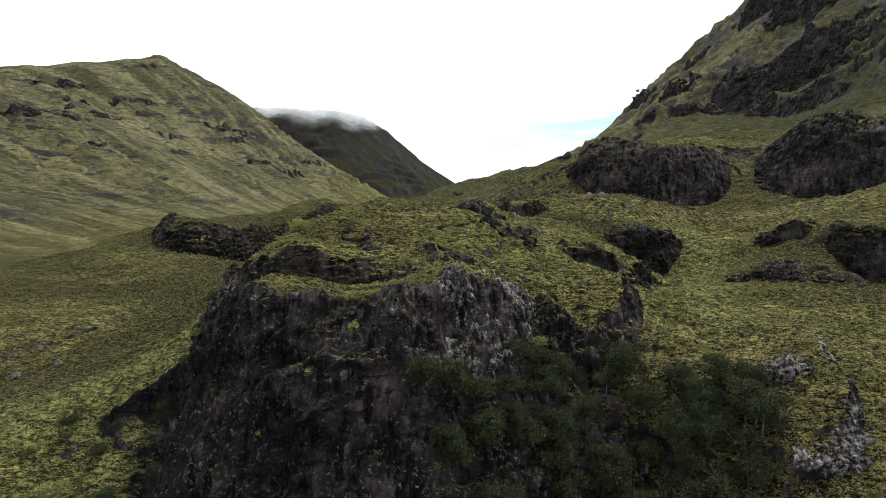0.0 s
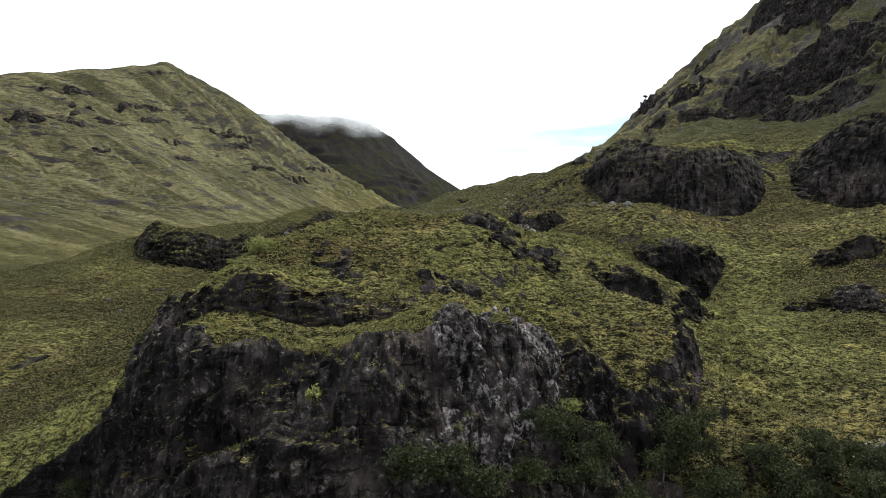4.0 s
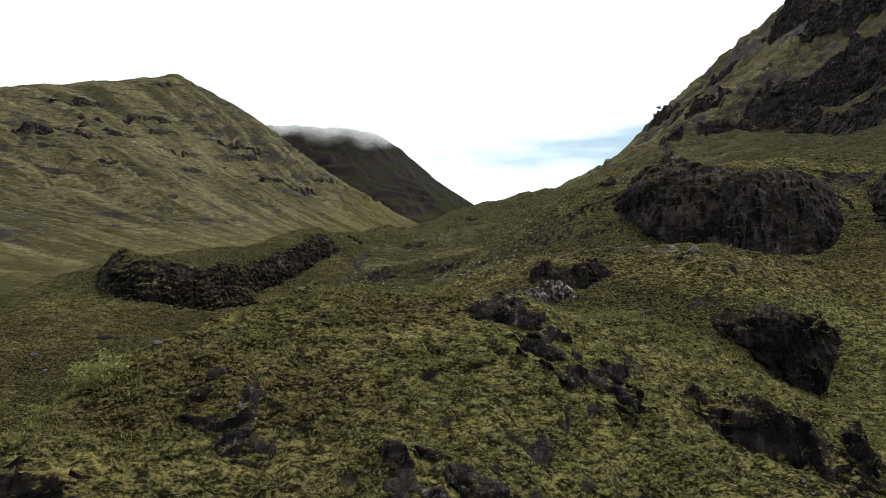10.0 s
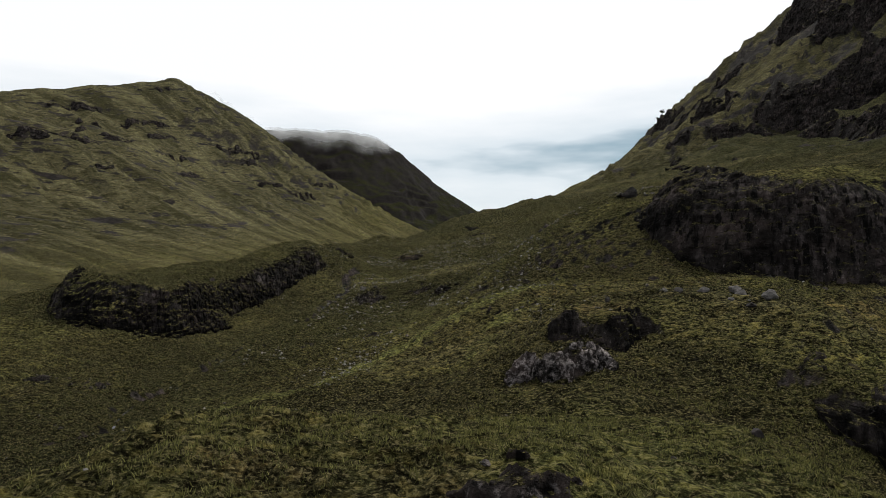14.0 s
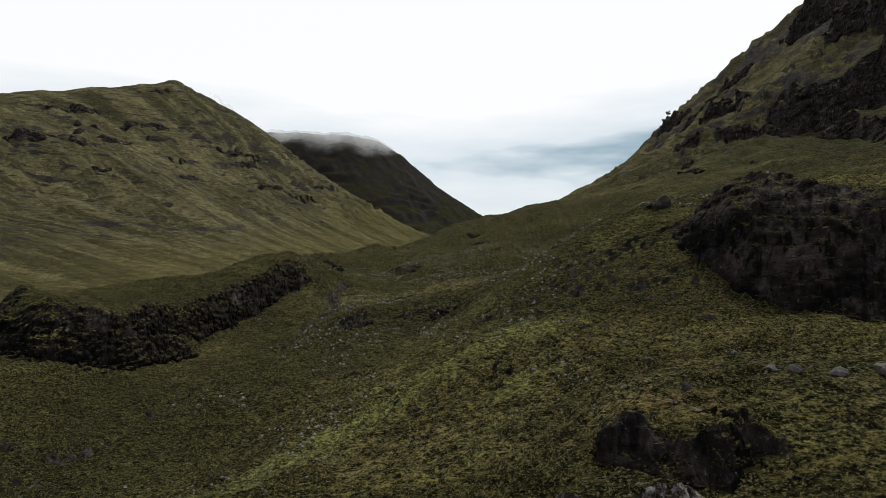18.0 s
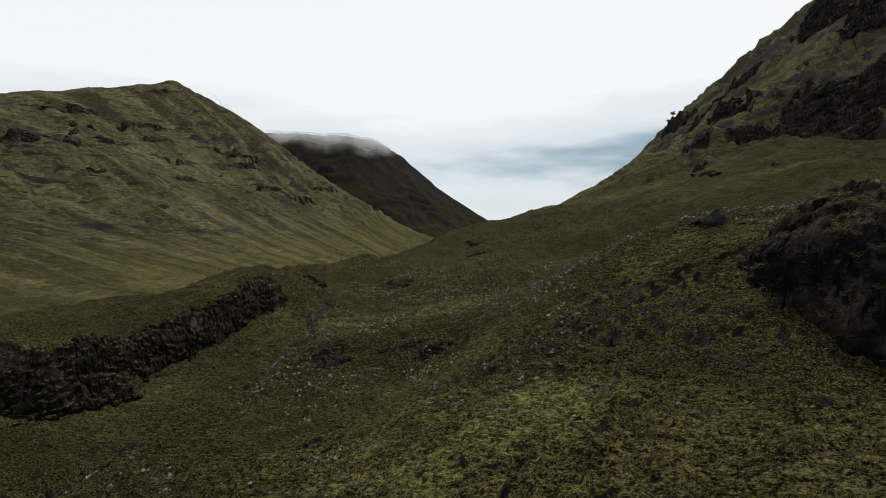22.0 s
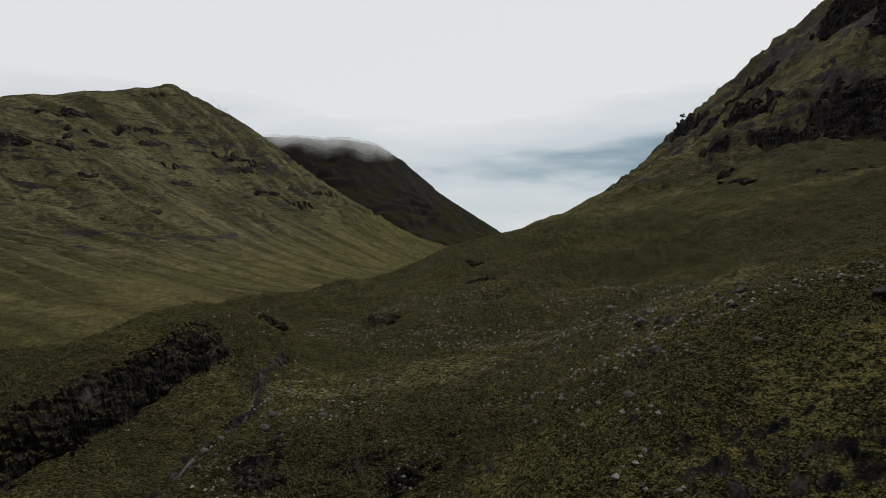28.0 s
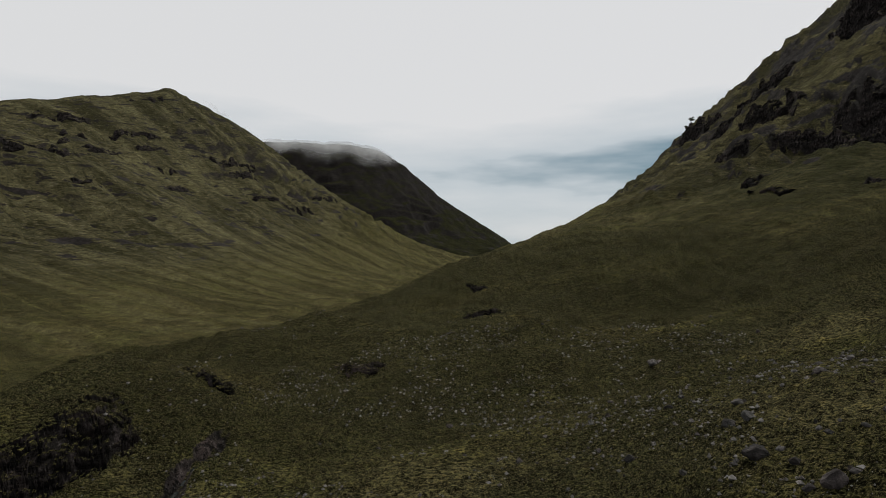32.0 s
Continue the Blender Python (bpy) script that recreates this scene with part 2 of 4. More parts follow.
def grass_colour(nt, vec, dry):
    big = tex(nt, vec, 0.022, 5.0, 0.6)
    mid = tex(nt, vec, 0.16, 6.0, 0.68)
    brown = tex(nt, vec, 0.055, 7.0, 0.68)
    small = tex(nt, vec, 3.0, 8.0, 0.78)
    clump = tex(nt, vec, 1.0, 6.0, 0.62, (1.0, 1.6, 2.5), 0.25)
    tuft = tex(nt, vec, 1.0, 6.0, 0.66, (3.6, 4.6, 6.0), 0.3)
    mp = nt.nodes.new("ShaderNodeMapping")
    mp.inputs["Rotation"].default_value = (0, 0, radians(20))
    nt.links.new(vec, mp.inputs["Vector"])
    fall = tex(nt, mp.outputs[0], 1.0, 9.0, 0.66, (0.0022, 0.017, 0.003))
    ripple = tex(nt, vec, 1.0, 8.0, 0.72, (0.02, 0.02, 0.10))
    high = nt.nodes.new("ShaderNodeAttribute")
    high.attribute_name = "high"
    toned = nt.nodes.new("ShaderNodeAttribute")
    toned.attribute_name = "sward_tone"
    green = ranged(nt, toned.outputs["Fac"], 0.0, 1.0)
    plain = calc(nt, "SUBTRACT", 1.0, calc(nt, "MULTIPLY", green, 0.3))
    tan = nt.nodes.new("ShaderNodeAttribute")
    tan.attribute_name = "tan"
    c = ramp(nt, mid, (0.36, (0.034, 0.039, 0.015)), (0.50, (0.066, 0.070, 0.026)), (0.64, (0.108, 0.110, 0.042)))
    c = blend(nt, calc(nt, "MULTIPLY", calc(nt, "ADD", tan.outputs["Fac"], 0.14, True), ranged(nt, brown, 0.44, 0.57, 0.1, 0.8)), c, (0.108, 0.082, 0.042))
    c = blend(nt, ranged(nt, big, 0.42 - 0.2 * dry, 0.62 - 0.2 * dry, 0.0, 0.5), c, (0.072, 0.061, 0.029))
    # brown of the far slopes, dulled in colour for distance haze
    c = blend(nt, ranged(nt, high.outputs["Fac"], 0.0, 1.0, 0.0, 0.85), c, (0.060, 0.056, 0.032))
    c = blend(nt, ranged(nt, fall, 0.51, 0.44, 0.0, 0.8), c, (0.026, 0.026, 0.013))
    c = blend(nt, ranged(nt, fall, 0.53, 0.60, 0.0, 0.65), c, (0.104, 0.099, 0.052))
    c = blend(nt, ranged(nt, ripple, 0.49, 0.42, 0.0, 0.6), c, (0.022, 0.021, 0.010))
    speck = tex(nt, vec, 1.0, 7.0, 0.75, (0.05, 0.05, 0.2))
    c = blend(nt, calc(nt, "MULTIPLY", calc(nt, "MAXIMUM", high.outputs["Fac"], 0.45), ranged(nt, speck, 0.46, 0.39, 0.0, 0.85)), c, (0.018, 0.017, 0.012))
    c = blend(nt, calc(nt, "MULTIPLY", high.outputs["Fac"], ranged(nt, speck, 0.56, 0.62, 0.0, 0.45)), c, (0.17, 0.155, 0.11))
    # bright grass tone, which also carries the sunlight painted on the ridge
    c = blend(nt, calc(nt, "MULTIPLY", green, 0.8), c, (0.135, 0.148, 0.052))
    c = blend(nt, ranged(nt, toned.outputs["Fac"], 0.0, -1.0, 0.0, 0.8), c, (0.0195, 0.0225, 0.0105))
    near = calc(nt, "SUBTRACT", 1.0, high.outputs["Fac"])
    bank = tex(nt, vec, 1.0, 7.0, 0.68, (0.15, 0.21, 0.8), 0.3)
    c = blend(nt, ranged(nt, bank, 0.48, 0.40, 0.0, 0.7), c, blend(nt, 1.0, c, (0.3, 0.28, 0.28), "MULTIPLY"))
    hag = tex(nt, vec, 1.0, 5.0, 0.6, (0.045, 0.06, 0.24), 0.3)
    c = blend(nt, calc(nt, "MULTIPLY", near, ranged(nt, calc(nt, "ABSOLUTE", calc(nt, "SUBTRACT", hag, 0.5)), 0.011, 0.004, 0.0, 0.75)), c, (0.012, 0.0105, 0.006))
    c = blend(nt, ranged(nt, bank, 0.54, 0.63, 0.0, 0.6), c, blend(nt, 1.0, c, (1.9, 1.75, 1.5), "MULTIPLY"))
    # lit tussock tops and shade in the gaps between, painted into the colour
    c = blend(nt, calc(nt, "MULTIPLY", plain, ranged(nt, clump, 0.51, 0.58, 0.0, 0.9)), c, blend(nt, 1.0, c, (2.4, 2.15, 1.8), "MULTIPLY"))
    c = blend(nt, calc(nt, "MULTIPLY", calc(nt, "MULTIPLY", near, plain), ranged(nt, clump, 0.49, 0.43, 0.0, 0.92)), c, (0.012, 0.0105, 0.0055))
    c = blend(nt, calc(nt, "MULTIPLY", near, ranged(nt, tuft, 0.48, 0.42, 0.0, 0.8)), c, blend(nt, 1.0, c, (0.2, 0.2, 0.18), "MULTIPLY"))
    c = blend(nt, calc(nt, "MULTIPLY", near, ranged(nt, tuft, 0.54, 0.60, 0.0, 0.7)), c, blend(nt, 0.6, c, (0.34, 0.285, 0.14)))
    # the same painted light and shade at blade scale
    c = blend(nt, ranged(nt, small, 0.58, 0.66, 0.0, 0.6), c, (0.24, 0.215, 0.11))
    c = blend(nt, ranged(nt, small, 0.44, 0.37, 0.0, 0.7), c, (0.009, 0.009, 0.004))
    # cool tint in place of haze, painted onto the far slopes
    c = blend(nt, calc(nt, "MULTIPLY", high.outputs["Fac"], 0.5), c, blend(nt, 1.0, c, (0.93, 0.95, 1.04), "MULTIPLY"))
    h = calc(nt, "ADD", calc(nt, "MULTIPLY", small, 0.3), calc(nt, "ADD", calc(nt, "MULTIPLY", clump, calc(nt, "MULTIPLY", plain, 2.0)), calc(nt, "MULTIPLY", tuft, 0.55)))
    return c, h, small


def make_land(name, rock_from, rock_to, pale=0.5, dry=0.0, deep=0.7, outcrops=0.0, patchy=0.0, rock_tone=1.0, tone=1.0):
    """Grass that gives way to bare rock where the ground is steep."""
    m, nt, N, L, bsdf = shader(name)
    geo = N("ShaderNodeNewGeometry")
    vec = geo.outputs["Position"]
    sep = N("ShaderNodeSeparateXYZ")
    L(geo.outputs["Normal"], sep.inputs[0])
    rock, streak, fine = rock_colour(nt, vec, pale)
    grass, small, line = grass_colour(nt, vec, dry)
    broken = calc(nt, "SUBTRACT", tex(nt, vec, 0.35, 7.0, 0.7), 0.5)
    wide = calc(nt, "SUBTRACT", tex(nt, vec, 0.012, 6.0, 0.65), 0.5)
    edge = calc(nt, "ADD", sep.outputs["Z"], calc(nt, "ADD", calc(nt, "MULTIPLY", broken, 0.6), calc(nt, "MULTIPLY", wide, 0.55)))
    if patchy:
        edge = calc(nt, "ADD", edge, calc(nt, "MULTIPLY", calc(nt, "SUBTRACT", tex(nt, vec, 0.11, 5.0, 0.6, (1.0, 1.0, 1.7)), 0.48), patchy))
    shelf = tex(nt, vec, 0.012, 6.0, 0.62, (0.8, 0.8, 3.2))
    high = N("ShaderNodeAttribute")
    high.attribute_name = "high"
    edge = calc(nt, "SUBTRACT", edge, calc(nt, "MULTIPLY", high.outputs["Fac"], ranged(nt, shelf, 0.575, 0.60, 0.0, outcrops)))
    stony = N("ShaderNodeAttribute")
    stony.attribute_name = "stony"
    edge = calc(nt, "SUBTRACT", edge, calc(nt, "MULTIPLY", stony.outputs["Fac"], 0.55))
    bare = ranged(nt, edge, rock_from, rock_to, 1.0, 0.0)
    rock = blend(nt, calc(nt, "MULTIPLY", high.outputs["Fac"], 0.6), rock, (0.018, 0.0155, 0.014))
    rock = blend(nt, 1.0, rock, (0.85 * rock_tone, 0.85 * rock_tone, 0.85 * rock_tone), "MULTIPLY")
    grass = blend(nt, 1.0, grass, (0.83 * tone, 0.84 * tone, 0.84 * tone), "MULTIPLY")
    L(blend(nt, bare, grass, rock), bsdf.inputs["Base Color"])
    L(ranged(nt, bare, 0.0, 1.0, 0.95, 0.85), bsdf.inputs["Roughness"])
    L(ranged(nt, bare, 0.0, 1.0, 0.01, 0.04), bsdf.inputs["Specular IOR Level"])
    hr = calc(nt, "ADD", streak, calc(nt, "MULTIPLY", fine, 1.1))
    hg = calc(nt, "ADD", small, calc(nt, "MULTIPLY", line, 0.1))
    h = blend(nt, bare, hg, hr)
    bump(nt, bsdf, h, 1.0, deep)
    return m


HILL = make_land("hill_grass_and_rock", 0.56, 0.70, outcrops=0.5)
CRAG = make_land("crag_rock_with_turf", 0.66, 0.90, 0.3, patchy=0.9)
PALE = make_land("pale_rock_with_lichen", 0.90, 1.06, 1.8)
BARE = make_land("bare_streaked_rock", 0.84, 1.04, 0.8)
# rock colour halved: the left cliffs' shade painted in
SHADED = make_land("shaded_cliff_rock", 0.60, 0.86, -0.6, patchy=0.9, rock_tone=0.5)
TURF = make_land("turf", 0.30, 0.50)
# land with its grass and rock colours scaled down, for the far mountain
FAR_SLOPES = make_land("dark_far_slopes", 0.62, 0.86, -0.2, 0.3, outcrops=0.5, rock_tone=0.7, tone=0.55)


def make_rock(name, pale, grey, island=False, light=0.26):
    m, nt, N, L, bsdf = shader(name)
    geo = N("ShaderNodeNewGeometry")
    vec = geo.outputs["Position"]
    c, streak, fine = rock_colour(nt, vec, pale)
    info = N("ShaderNodeObjectInfo")
    lichen = blend(nt, tex(nt, vec, 3.5, 7.0, 0.75), (0.022, 0.020, 0.019), (light, 0.96 * light, 0.92 * light))
    which = geo.outputs["Random Per Island"] if island else info.outputs["Random"]
    c = blend(nt, ranged(nt, which, 0.0, 1.0, 0.2 * grey, grey), c, lichen)
    L(c, bsdf.inputs["Base Color"])
    bsdf.inputs["Roughness"].default_value, bsdf.inputs["Specular IOR Level"].default_value = 0.8, 0.1
    bump(nt, bsdf, calc(nt, "ADD", streak, fine), 0.8, 0.25)
    return m


def make_leaf(name, dark, light):
    m, nt, N, L, bsdf = shader(name)
    geo = N("ShaderNodeNewGeometry")
    c = ramp(nt, geo.outputs["Random Per Island"], (0.0, dark), (0.8, light), (1.0, tuple(1.5 * v for v in light)))
    L(c, bsdf.inputs["Base Color"])
    bsdf.inputs["Roughness"].default_value, bsdf.inputs["Specular IOR Level"].default_value = 0.8, 0.03
    tr = N("ShaderNodeBsdfTranslucent")
    L(c, tr.inputs["Color"])
    mix = N("ShaderNodeMixShader")
    mix.inputs[0].default_value = 0.3
    L(bsdf.outputs[0], mix.inputs[1]), L(tr.outputs[0], mix.inputs[2])
    L(mix.outputs[0], nt.nodes["Material Output"].inputs["Surface"])
    return m


def make_plain(name, colour, rough):
    m, nt, N, L, bsdf = shader(name)
    vec = N("ShaderNodeNewGeometry").outputs["Position"]
    L(blend(nt, tex(nt, vec, 6.0, 4.0), tuple(0.5 * v for v in colour), tuple(1.4 * v for v in colour)), bsdf.inputs["Base Color"])
    bsdf.inputs["Roughness"].default_value = rough
    return m


def make_water():
    m, nt, N, L, bsdf = shader("stream_water")
    vec = N("ShaderNodeNewGeometry").outputs["Position"]
    foam = ranged(nt, tex(nt, vec, 0.8, 5.0, 0.7), 0.60, 0.70)
    L(blend(nt, foam, (0.02, 0.022, 0.02), (0.6, 0.6, 0.6)), bsdf.inputs["Base Color"])
    L(ranged(nt, foam, 0.0, 1.0, 0.22, 0.7), bsdf.inputs["Roughness"])
    bump(nt, bsdf, tex(nt, vec, 5.0, 3.0), 0.4, 0.05)
    return m


BOULDER, BOULDER_DARK = make_rock("boulder_rock", 1.0, 0.6), make_rock("dark_boulder_rock", 0.2, 0.2)
STONE = make_rock("pale_stone", 1.3, 0.95, True, 0.36)
LEAF = make_leaf("birch_leaves", (0.012, 0.015, 0.008), (0.042, 0.048, 0.023))
LEAF_PALE = make_leaf("pale_leaves", (0.08, 0.09, 0.028), (0.19, 0.195, 0.07))
BLADES = make_leaf("grass_blades", (0.036, 0.040, 0.013), (0.15, 0.145, 0.052))
BARK = make_plain("bark", (0.07, 0.06, 0.052), 0.85)
WATER = make_water()


def make_cloud():
    """Drifting mist: thin at its lower edge, torn by noise."""
    m, nt, N, L, bsdf = shader("hill_cloud")
    at_ = N("ShaderNodeAttribute")
    at_.attribute_name = "thick"
    vec = N("ShaderNodeNewGeometry").outputs["Position"]
    torn = tex(nt, vec, 0.004, 5.0, 0.55)
    a = ranged(nt, calc(nt, "ADD", at_.outputs["Fac"], calc(nt, "MULTIPLY", calc(nt, "SUBTRACT", torn, 0.5), 0.9)), 0.12, 1.1)
    white, through, clear = N("ShaderNodeBsdfDiffuse"), N("ShaderNodeBsdfTranslucent"), N("ShaderNodeBsdfTransparent")
    white.inputs["Color"].default_value = through.inputs["Color"].default_value = (0.485, 0.49, 0.495, 1)
    both, mix = N("ShaderNodeAddShader"), N("ShaderNodeMixShader")
    L(white.outputs[0], both.inputs[0]), L(through.outputs[0], both.inputs[1])
    L(a, mix.inputs[0]), L(clear.outputs[0], mix.inputs[1]), L(both.outputs[0], mix.inputs[2])
    L(mix.outputs[0], nt.nodes["Material Output"].inputs["Surface"])
    return m


CLOUD = make_cloud()


MOUNTAINS_A = [  # x, y, rise, reach of each swell of the land
    (-2820, 2200, 198.7, 1000), (-2046.1, 2800, 241.8, 1000), (-2660, 3600, 144.3, 1000), (-1780, 4200, 179.1, 1000),
    (-2428, 1200, 63, 600), (549.7, 1318.2, 361.3, 600), (-8, 2200, -95.2, 600), (-2664, 2200, 72.4, 600),
    (-1938.1, 2800, 75.1, 600), (-1746.2, 3300, 112.6, 600), (-1367.4, 3350, 102.7, 600), (-1792, 4200, 76.3, 600),
    (-828, 4600, 16.65, 600), (-880.8, -300, -6.79, 320), (-38.4, -300, -112.7, 320), (319.2, -300, 78.7, 320),
    (919.2, 300, 239.3, 320), (-657.6, 300, -26.22, 320), (-1238.4, 900, 21.4, 320), (-539.2, 900, -76.5, 320),
    (819.2, 1000, 259.7, 320), (-661.6, 1000, 85.5, 320), (-252.3, 1152, -78.3, 320), (-2500, 1200, 20.28, 320),
]
MOUNTAINS_B = [  # x, y, rise, reach of each swell of the land
    (-987.9, 1350, -19.66, 320), (719.2, 1500, 78.8, 320), (-38.4, 1500, -125.9, 320), (319.2, 1500, -86.2, 320),
    (-302.6, 1810, -5.17, 320), (-764.1, 1900, 3.52, 320), (-1328.1, 1935.2, 62.6, 320), (-1361.2, 1938.9, 62.7, 320),
    (80.8, 2200, -21.31, 320), (-1286.7, 2250, -22.42, 320), (-287, 2350, -34.43, 320), (561.6, 2500, 23.02, 320),
    (-918.4, 2650, -9.47, 320), (-599.3, 2700, 34.64, 320), (-38.4, 3000, -43.52, 320), (-826.6, 3050, -77.3, 320),
    (-1742.1, 3150, 27.04, 320), (-427.8, 3300, 33.78, 320), (-1674.2, 3300, 68.7, 320), (-1528.1, 3320, 78.3, 320),
    (-1273.8, 3350, 59.8, 320), (-1060.8, 3400, 45.94, 320), (-705.6, 3400, 38.65, 320), (-904.9, 3400, 36.04, 320),
]
MOUNTAINS_C = [  # x, y, rise, reach of each swell of the land
    (-2619.2, 3600, -17.71, 320), (-38.4, 3900, -18.85, 320), (-319.2, 4000, -27.58, 320), (-661.6, 4100, -42.11, 320),
    (-1861.6, 4200, 11.26, 320),
]
SLOPES_A = [  # x, y, rise, reach of each swell of the land
    (-332.4, 0, 17.42, 180), (567.6, 600, 60.5, 180), (374.4, 800, -77.3, 180), (-67.6, 900, -73.9, 180),
    (242.6, 1000, 3.44, 180), (416.7, 1000, -71.2, 180), (522.6, 1000, 58.6, 180), (511.4, 1180, -32.44, 180),
    (371.5, 1200, -56.1, 180), (221.6, 1300, -27.82, 180), (437.6, 1372.2, 24.1, 180), (-2013.7, 2800, 18.33, 180),
    (-1700, 3310, 24, 110), (236, 300, -13.59, 100), (-256, 350, 7.93, 100), (-180, 400, -29.88, 100),
    (142.4, 600, -24.98, 100), (377.3, 600, -38.86, 100), (312.6, 620, -47.34, 100), (65.2, 700, 3.89, 100),
    (496.2, 1000, -6.78, 100),
]
SPURS_A = [  # x, y, rise, reach of each swell of the land
    (92.8, 0, -22.47, 60), (153.6, 40, 16.75, 60), (-160, 120, 7.99, 60), (159.2, 200, 11.87, 60),
    (-120.8, 220, -4.57, 60), (-153.6, 330, 6.6, 60), (23.1, 407.5, -10.1, 60), (260, 410, -6.81, 60),
    (-95, 420, 10.43, 60), (297.2, 455, -21.51, 60), (8.4, 471.4, -22.19, 60), (354, 480, 39.91, 60),
    (320.1, 520, -30.2, 60), (269.2, 600, 50.7, 60), (-70, 40, -2.73, 35), (-78.7, 108, -4.54, 35),
    (-26.3, 140, 15.4, 35), (137.8, 204.8, -5.41, 35), (123.7, 240, 4.55, 35), (-137.5, 266.4, 10.08, 35),
    (-116.3, 300, 6.87, 35), (-16.1, 312.5, -9.69, 35), (-70, 330, 4.31, 35), (46.9, 334.7, -6.49, 35),
]
SPURS_B = [  # x, y, rise, reach of each swell of the land
    (5.8, 336.5, -3.93, 35), (21.6, 389.4, 5.84, 35),
]
HUMMOCKS_A = [  # x, y, rise, reach of each swell of the land
    (-64.6, 77, 11.49, 22), (30, 165, 8.18, 22), (-25, 165, -6.37, 22), (-94.7, 174.3, 3.24, 22),
    (93.7, 180, -3.7, 22), (-64.8, 185.6, -9.48, 22), (-31.3, 200, -2.53, 22), (95.4, 215.3, 5.87, 22),
    (35.7, 228.4, 10.08, 22), (80, 235, 6.77, 22), (-10.7, 235.7, -5.59, 22), (-79.1, 243.8, -3.04, 22),
    (-24, 250, -2.49, 22), (-66.2, 267.6, -8.03, 22), (49.8, 285.5, 4.64, 22), (-50.3, 297, 8.69, 22),
    (-2.5, 46, -3.21, 14), (41.2, 68.1, 13.38, 14), (48.2, 83, 2.68, 14), (-9.9, 94.9, 21.52, 14),
    (78.8, 106, -0.42, 14), (21.8, 110, 9.1, 14), (69.9, 120, 9.32, 14), (68.8, 140, -9.15, 14),
]
HUMMOCKS_B = [  # x, y, rise, reach of each swell of the land
    (72.5, 150, 1.44, 14), (56.7, 150, 6.59, 14), (-78.6, 188.3, 6.4, 14), (17.9, 193.7, 1.78, 14),
    (37.6, 198, -6.52, 14), (43.3, 204.6, 9.89, 14), (29, 211.1, -4.85, 14), (-4.9, 58.9, 9.05, 9),
    (-6.8, 62.9, 3.26, 9), (-18.6, 65.1, 10.47, 9), (4.2, 70.1, 5.38, 9), (-3.7, 74.6, 7.29, 9),
    (-47.5, 77, 3.14, 9), (-24.5, 77.7, 11.78, 9), (9.1, 78, 5.02, 9), (34.5, 78, -8.17, 9),
    (24.4, 79, 11.87, 9), (-39.4, 83.1, 2.63, 9), (-24.3, 90.6, 8.29, 9), (9.1, 94.2, 7.72, 9),
    (35.8, 96.2, 2.85, 9), (22.4, 100.1, 6.41, 9), (54.6, 120.2, -6.54, 9), (44.2, 129.3, 3.47, 9),
]
HUMMOCKS_C = [  # x, y, rise, reach of each swell of the land
    (43.4, 140, 3.62, 9), (30.5, 141.2, 2.81, 9), (22.1, 144.1, 4, 9),
]
REFINED_A = [  # x, y, rise, reach of each swell of the land
    (-250, 600, -23.2, 130), (-400, 600, -11.8, 130), (-400, 750, -10.4, 130), (-100, 400, 1.2, 55),
    (80, 400, -12.2, 55), (-220, 470, 3.3, 55), (20, 470, 9.5, 55), (20, 540, 12.1, 55),
    (-100, 540, -8.3, 55), (-40, 610, -7.5, 55), (-340, 610, -7.2, 55), (-280, 610, -7.6, 55),
    (-100, 610, -10.2, 55), (80, 610, -3.3, 55), (-100, 680, -6.1, 55), (-340, 680, -10.4, 55),
    (-160, 750, -11.7, 55), (80, 750, 1.4, 55), (-40, 750, -2.3, 55), (-100, 820, 6.0, 55),
    (44, 252, 5.6, 18), (-22, 274, 2.4, 18), (22, 274, -1.8, 18), (-44, 296, -6.1, 18),
]
REFINED_B = [  # x, y, rise, reach of each swell of the land
    (30, 560, -3.5, 40), (-2080, 2730, -20, 220), (-1890, 2990, -16, 170), (-1755, 3140, -38, 110),
    (-1685, 3205, -22, 60), (-1592, 3268, 22, 55), (-1440, 3337, -26, 130), (-1690, 3200, -14, 110), (570, 1080, -50, 85),
    (-66, 296, -6.5, 18), (66, 296, 1.9, 18), (0, 318, 5.2, 18), (44, 318, 3.1, 18),
    (-44, 318, -3.3, 18), (-66, 340, 8.1, 18), (-22, 362, -4.0, 18), (22, 362, -2.6, 18),
    (-110, 384, 6.3, 18), (-44, 384, -3.6, 18), (22, 406, 4.9, 18), (-66, 406, 3.5, 18),
    (66, 406, -6.9, 18), (-88, 406, 3.2, 18), (-44, 428, 7.2, 18), (-88, 428, -6.7, 18),
    (4, 100, 1.1, 7), (20, 100, -1.8, 7), (-12, 107, 2.7, 7), (4, 114, 3.9, 7),
    (20, 114, 2.3, 7), (12, 135, 3.6, 7),
]
LAND = MOUNTAINS_A + MOUNTAINS_B + MOUNTAINS_C + SLOPES_A + SPURS_A + SPURS_B + HUMMOCKS_A + HUMMOCKS_B + HUMMOCKS_C + REFINED_A + REFINED_B


# ---------- the shape of the land ----------
def swells(x, y):
    h = np.full(np.shape(x), 30.0)
    for cx, cy, rise, reach in LAND:
        near = (np.abs(x - cx) < 4.2 * reach) & (np.abs(y - cy) < 4.2 * reach)
        if near.any():
            h[near] += rise * np.exp(-((x[near] - cx) ** 2 + (y[near] - cy) ** 2) / (2.0 * reach * reach))
    return h


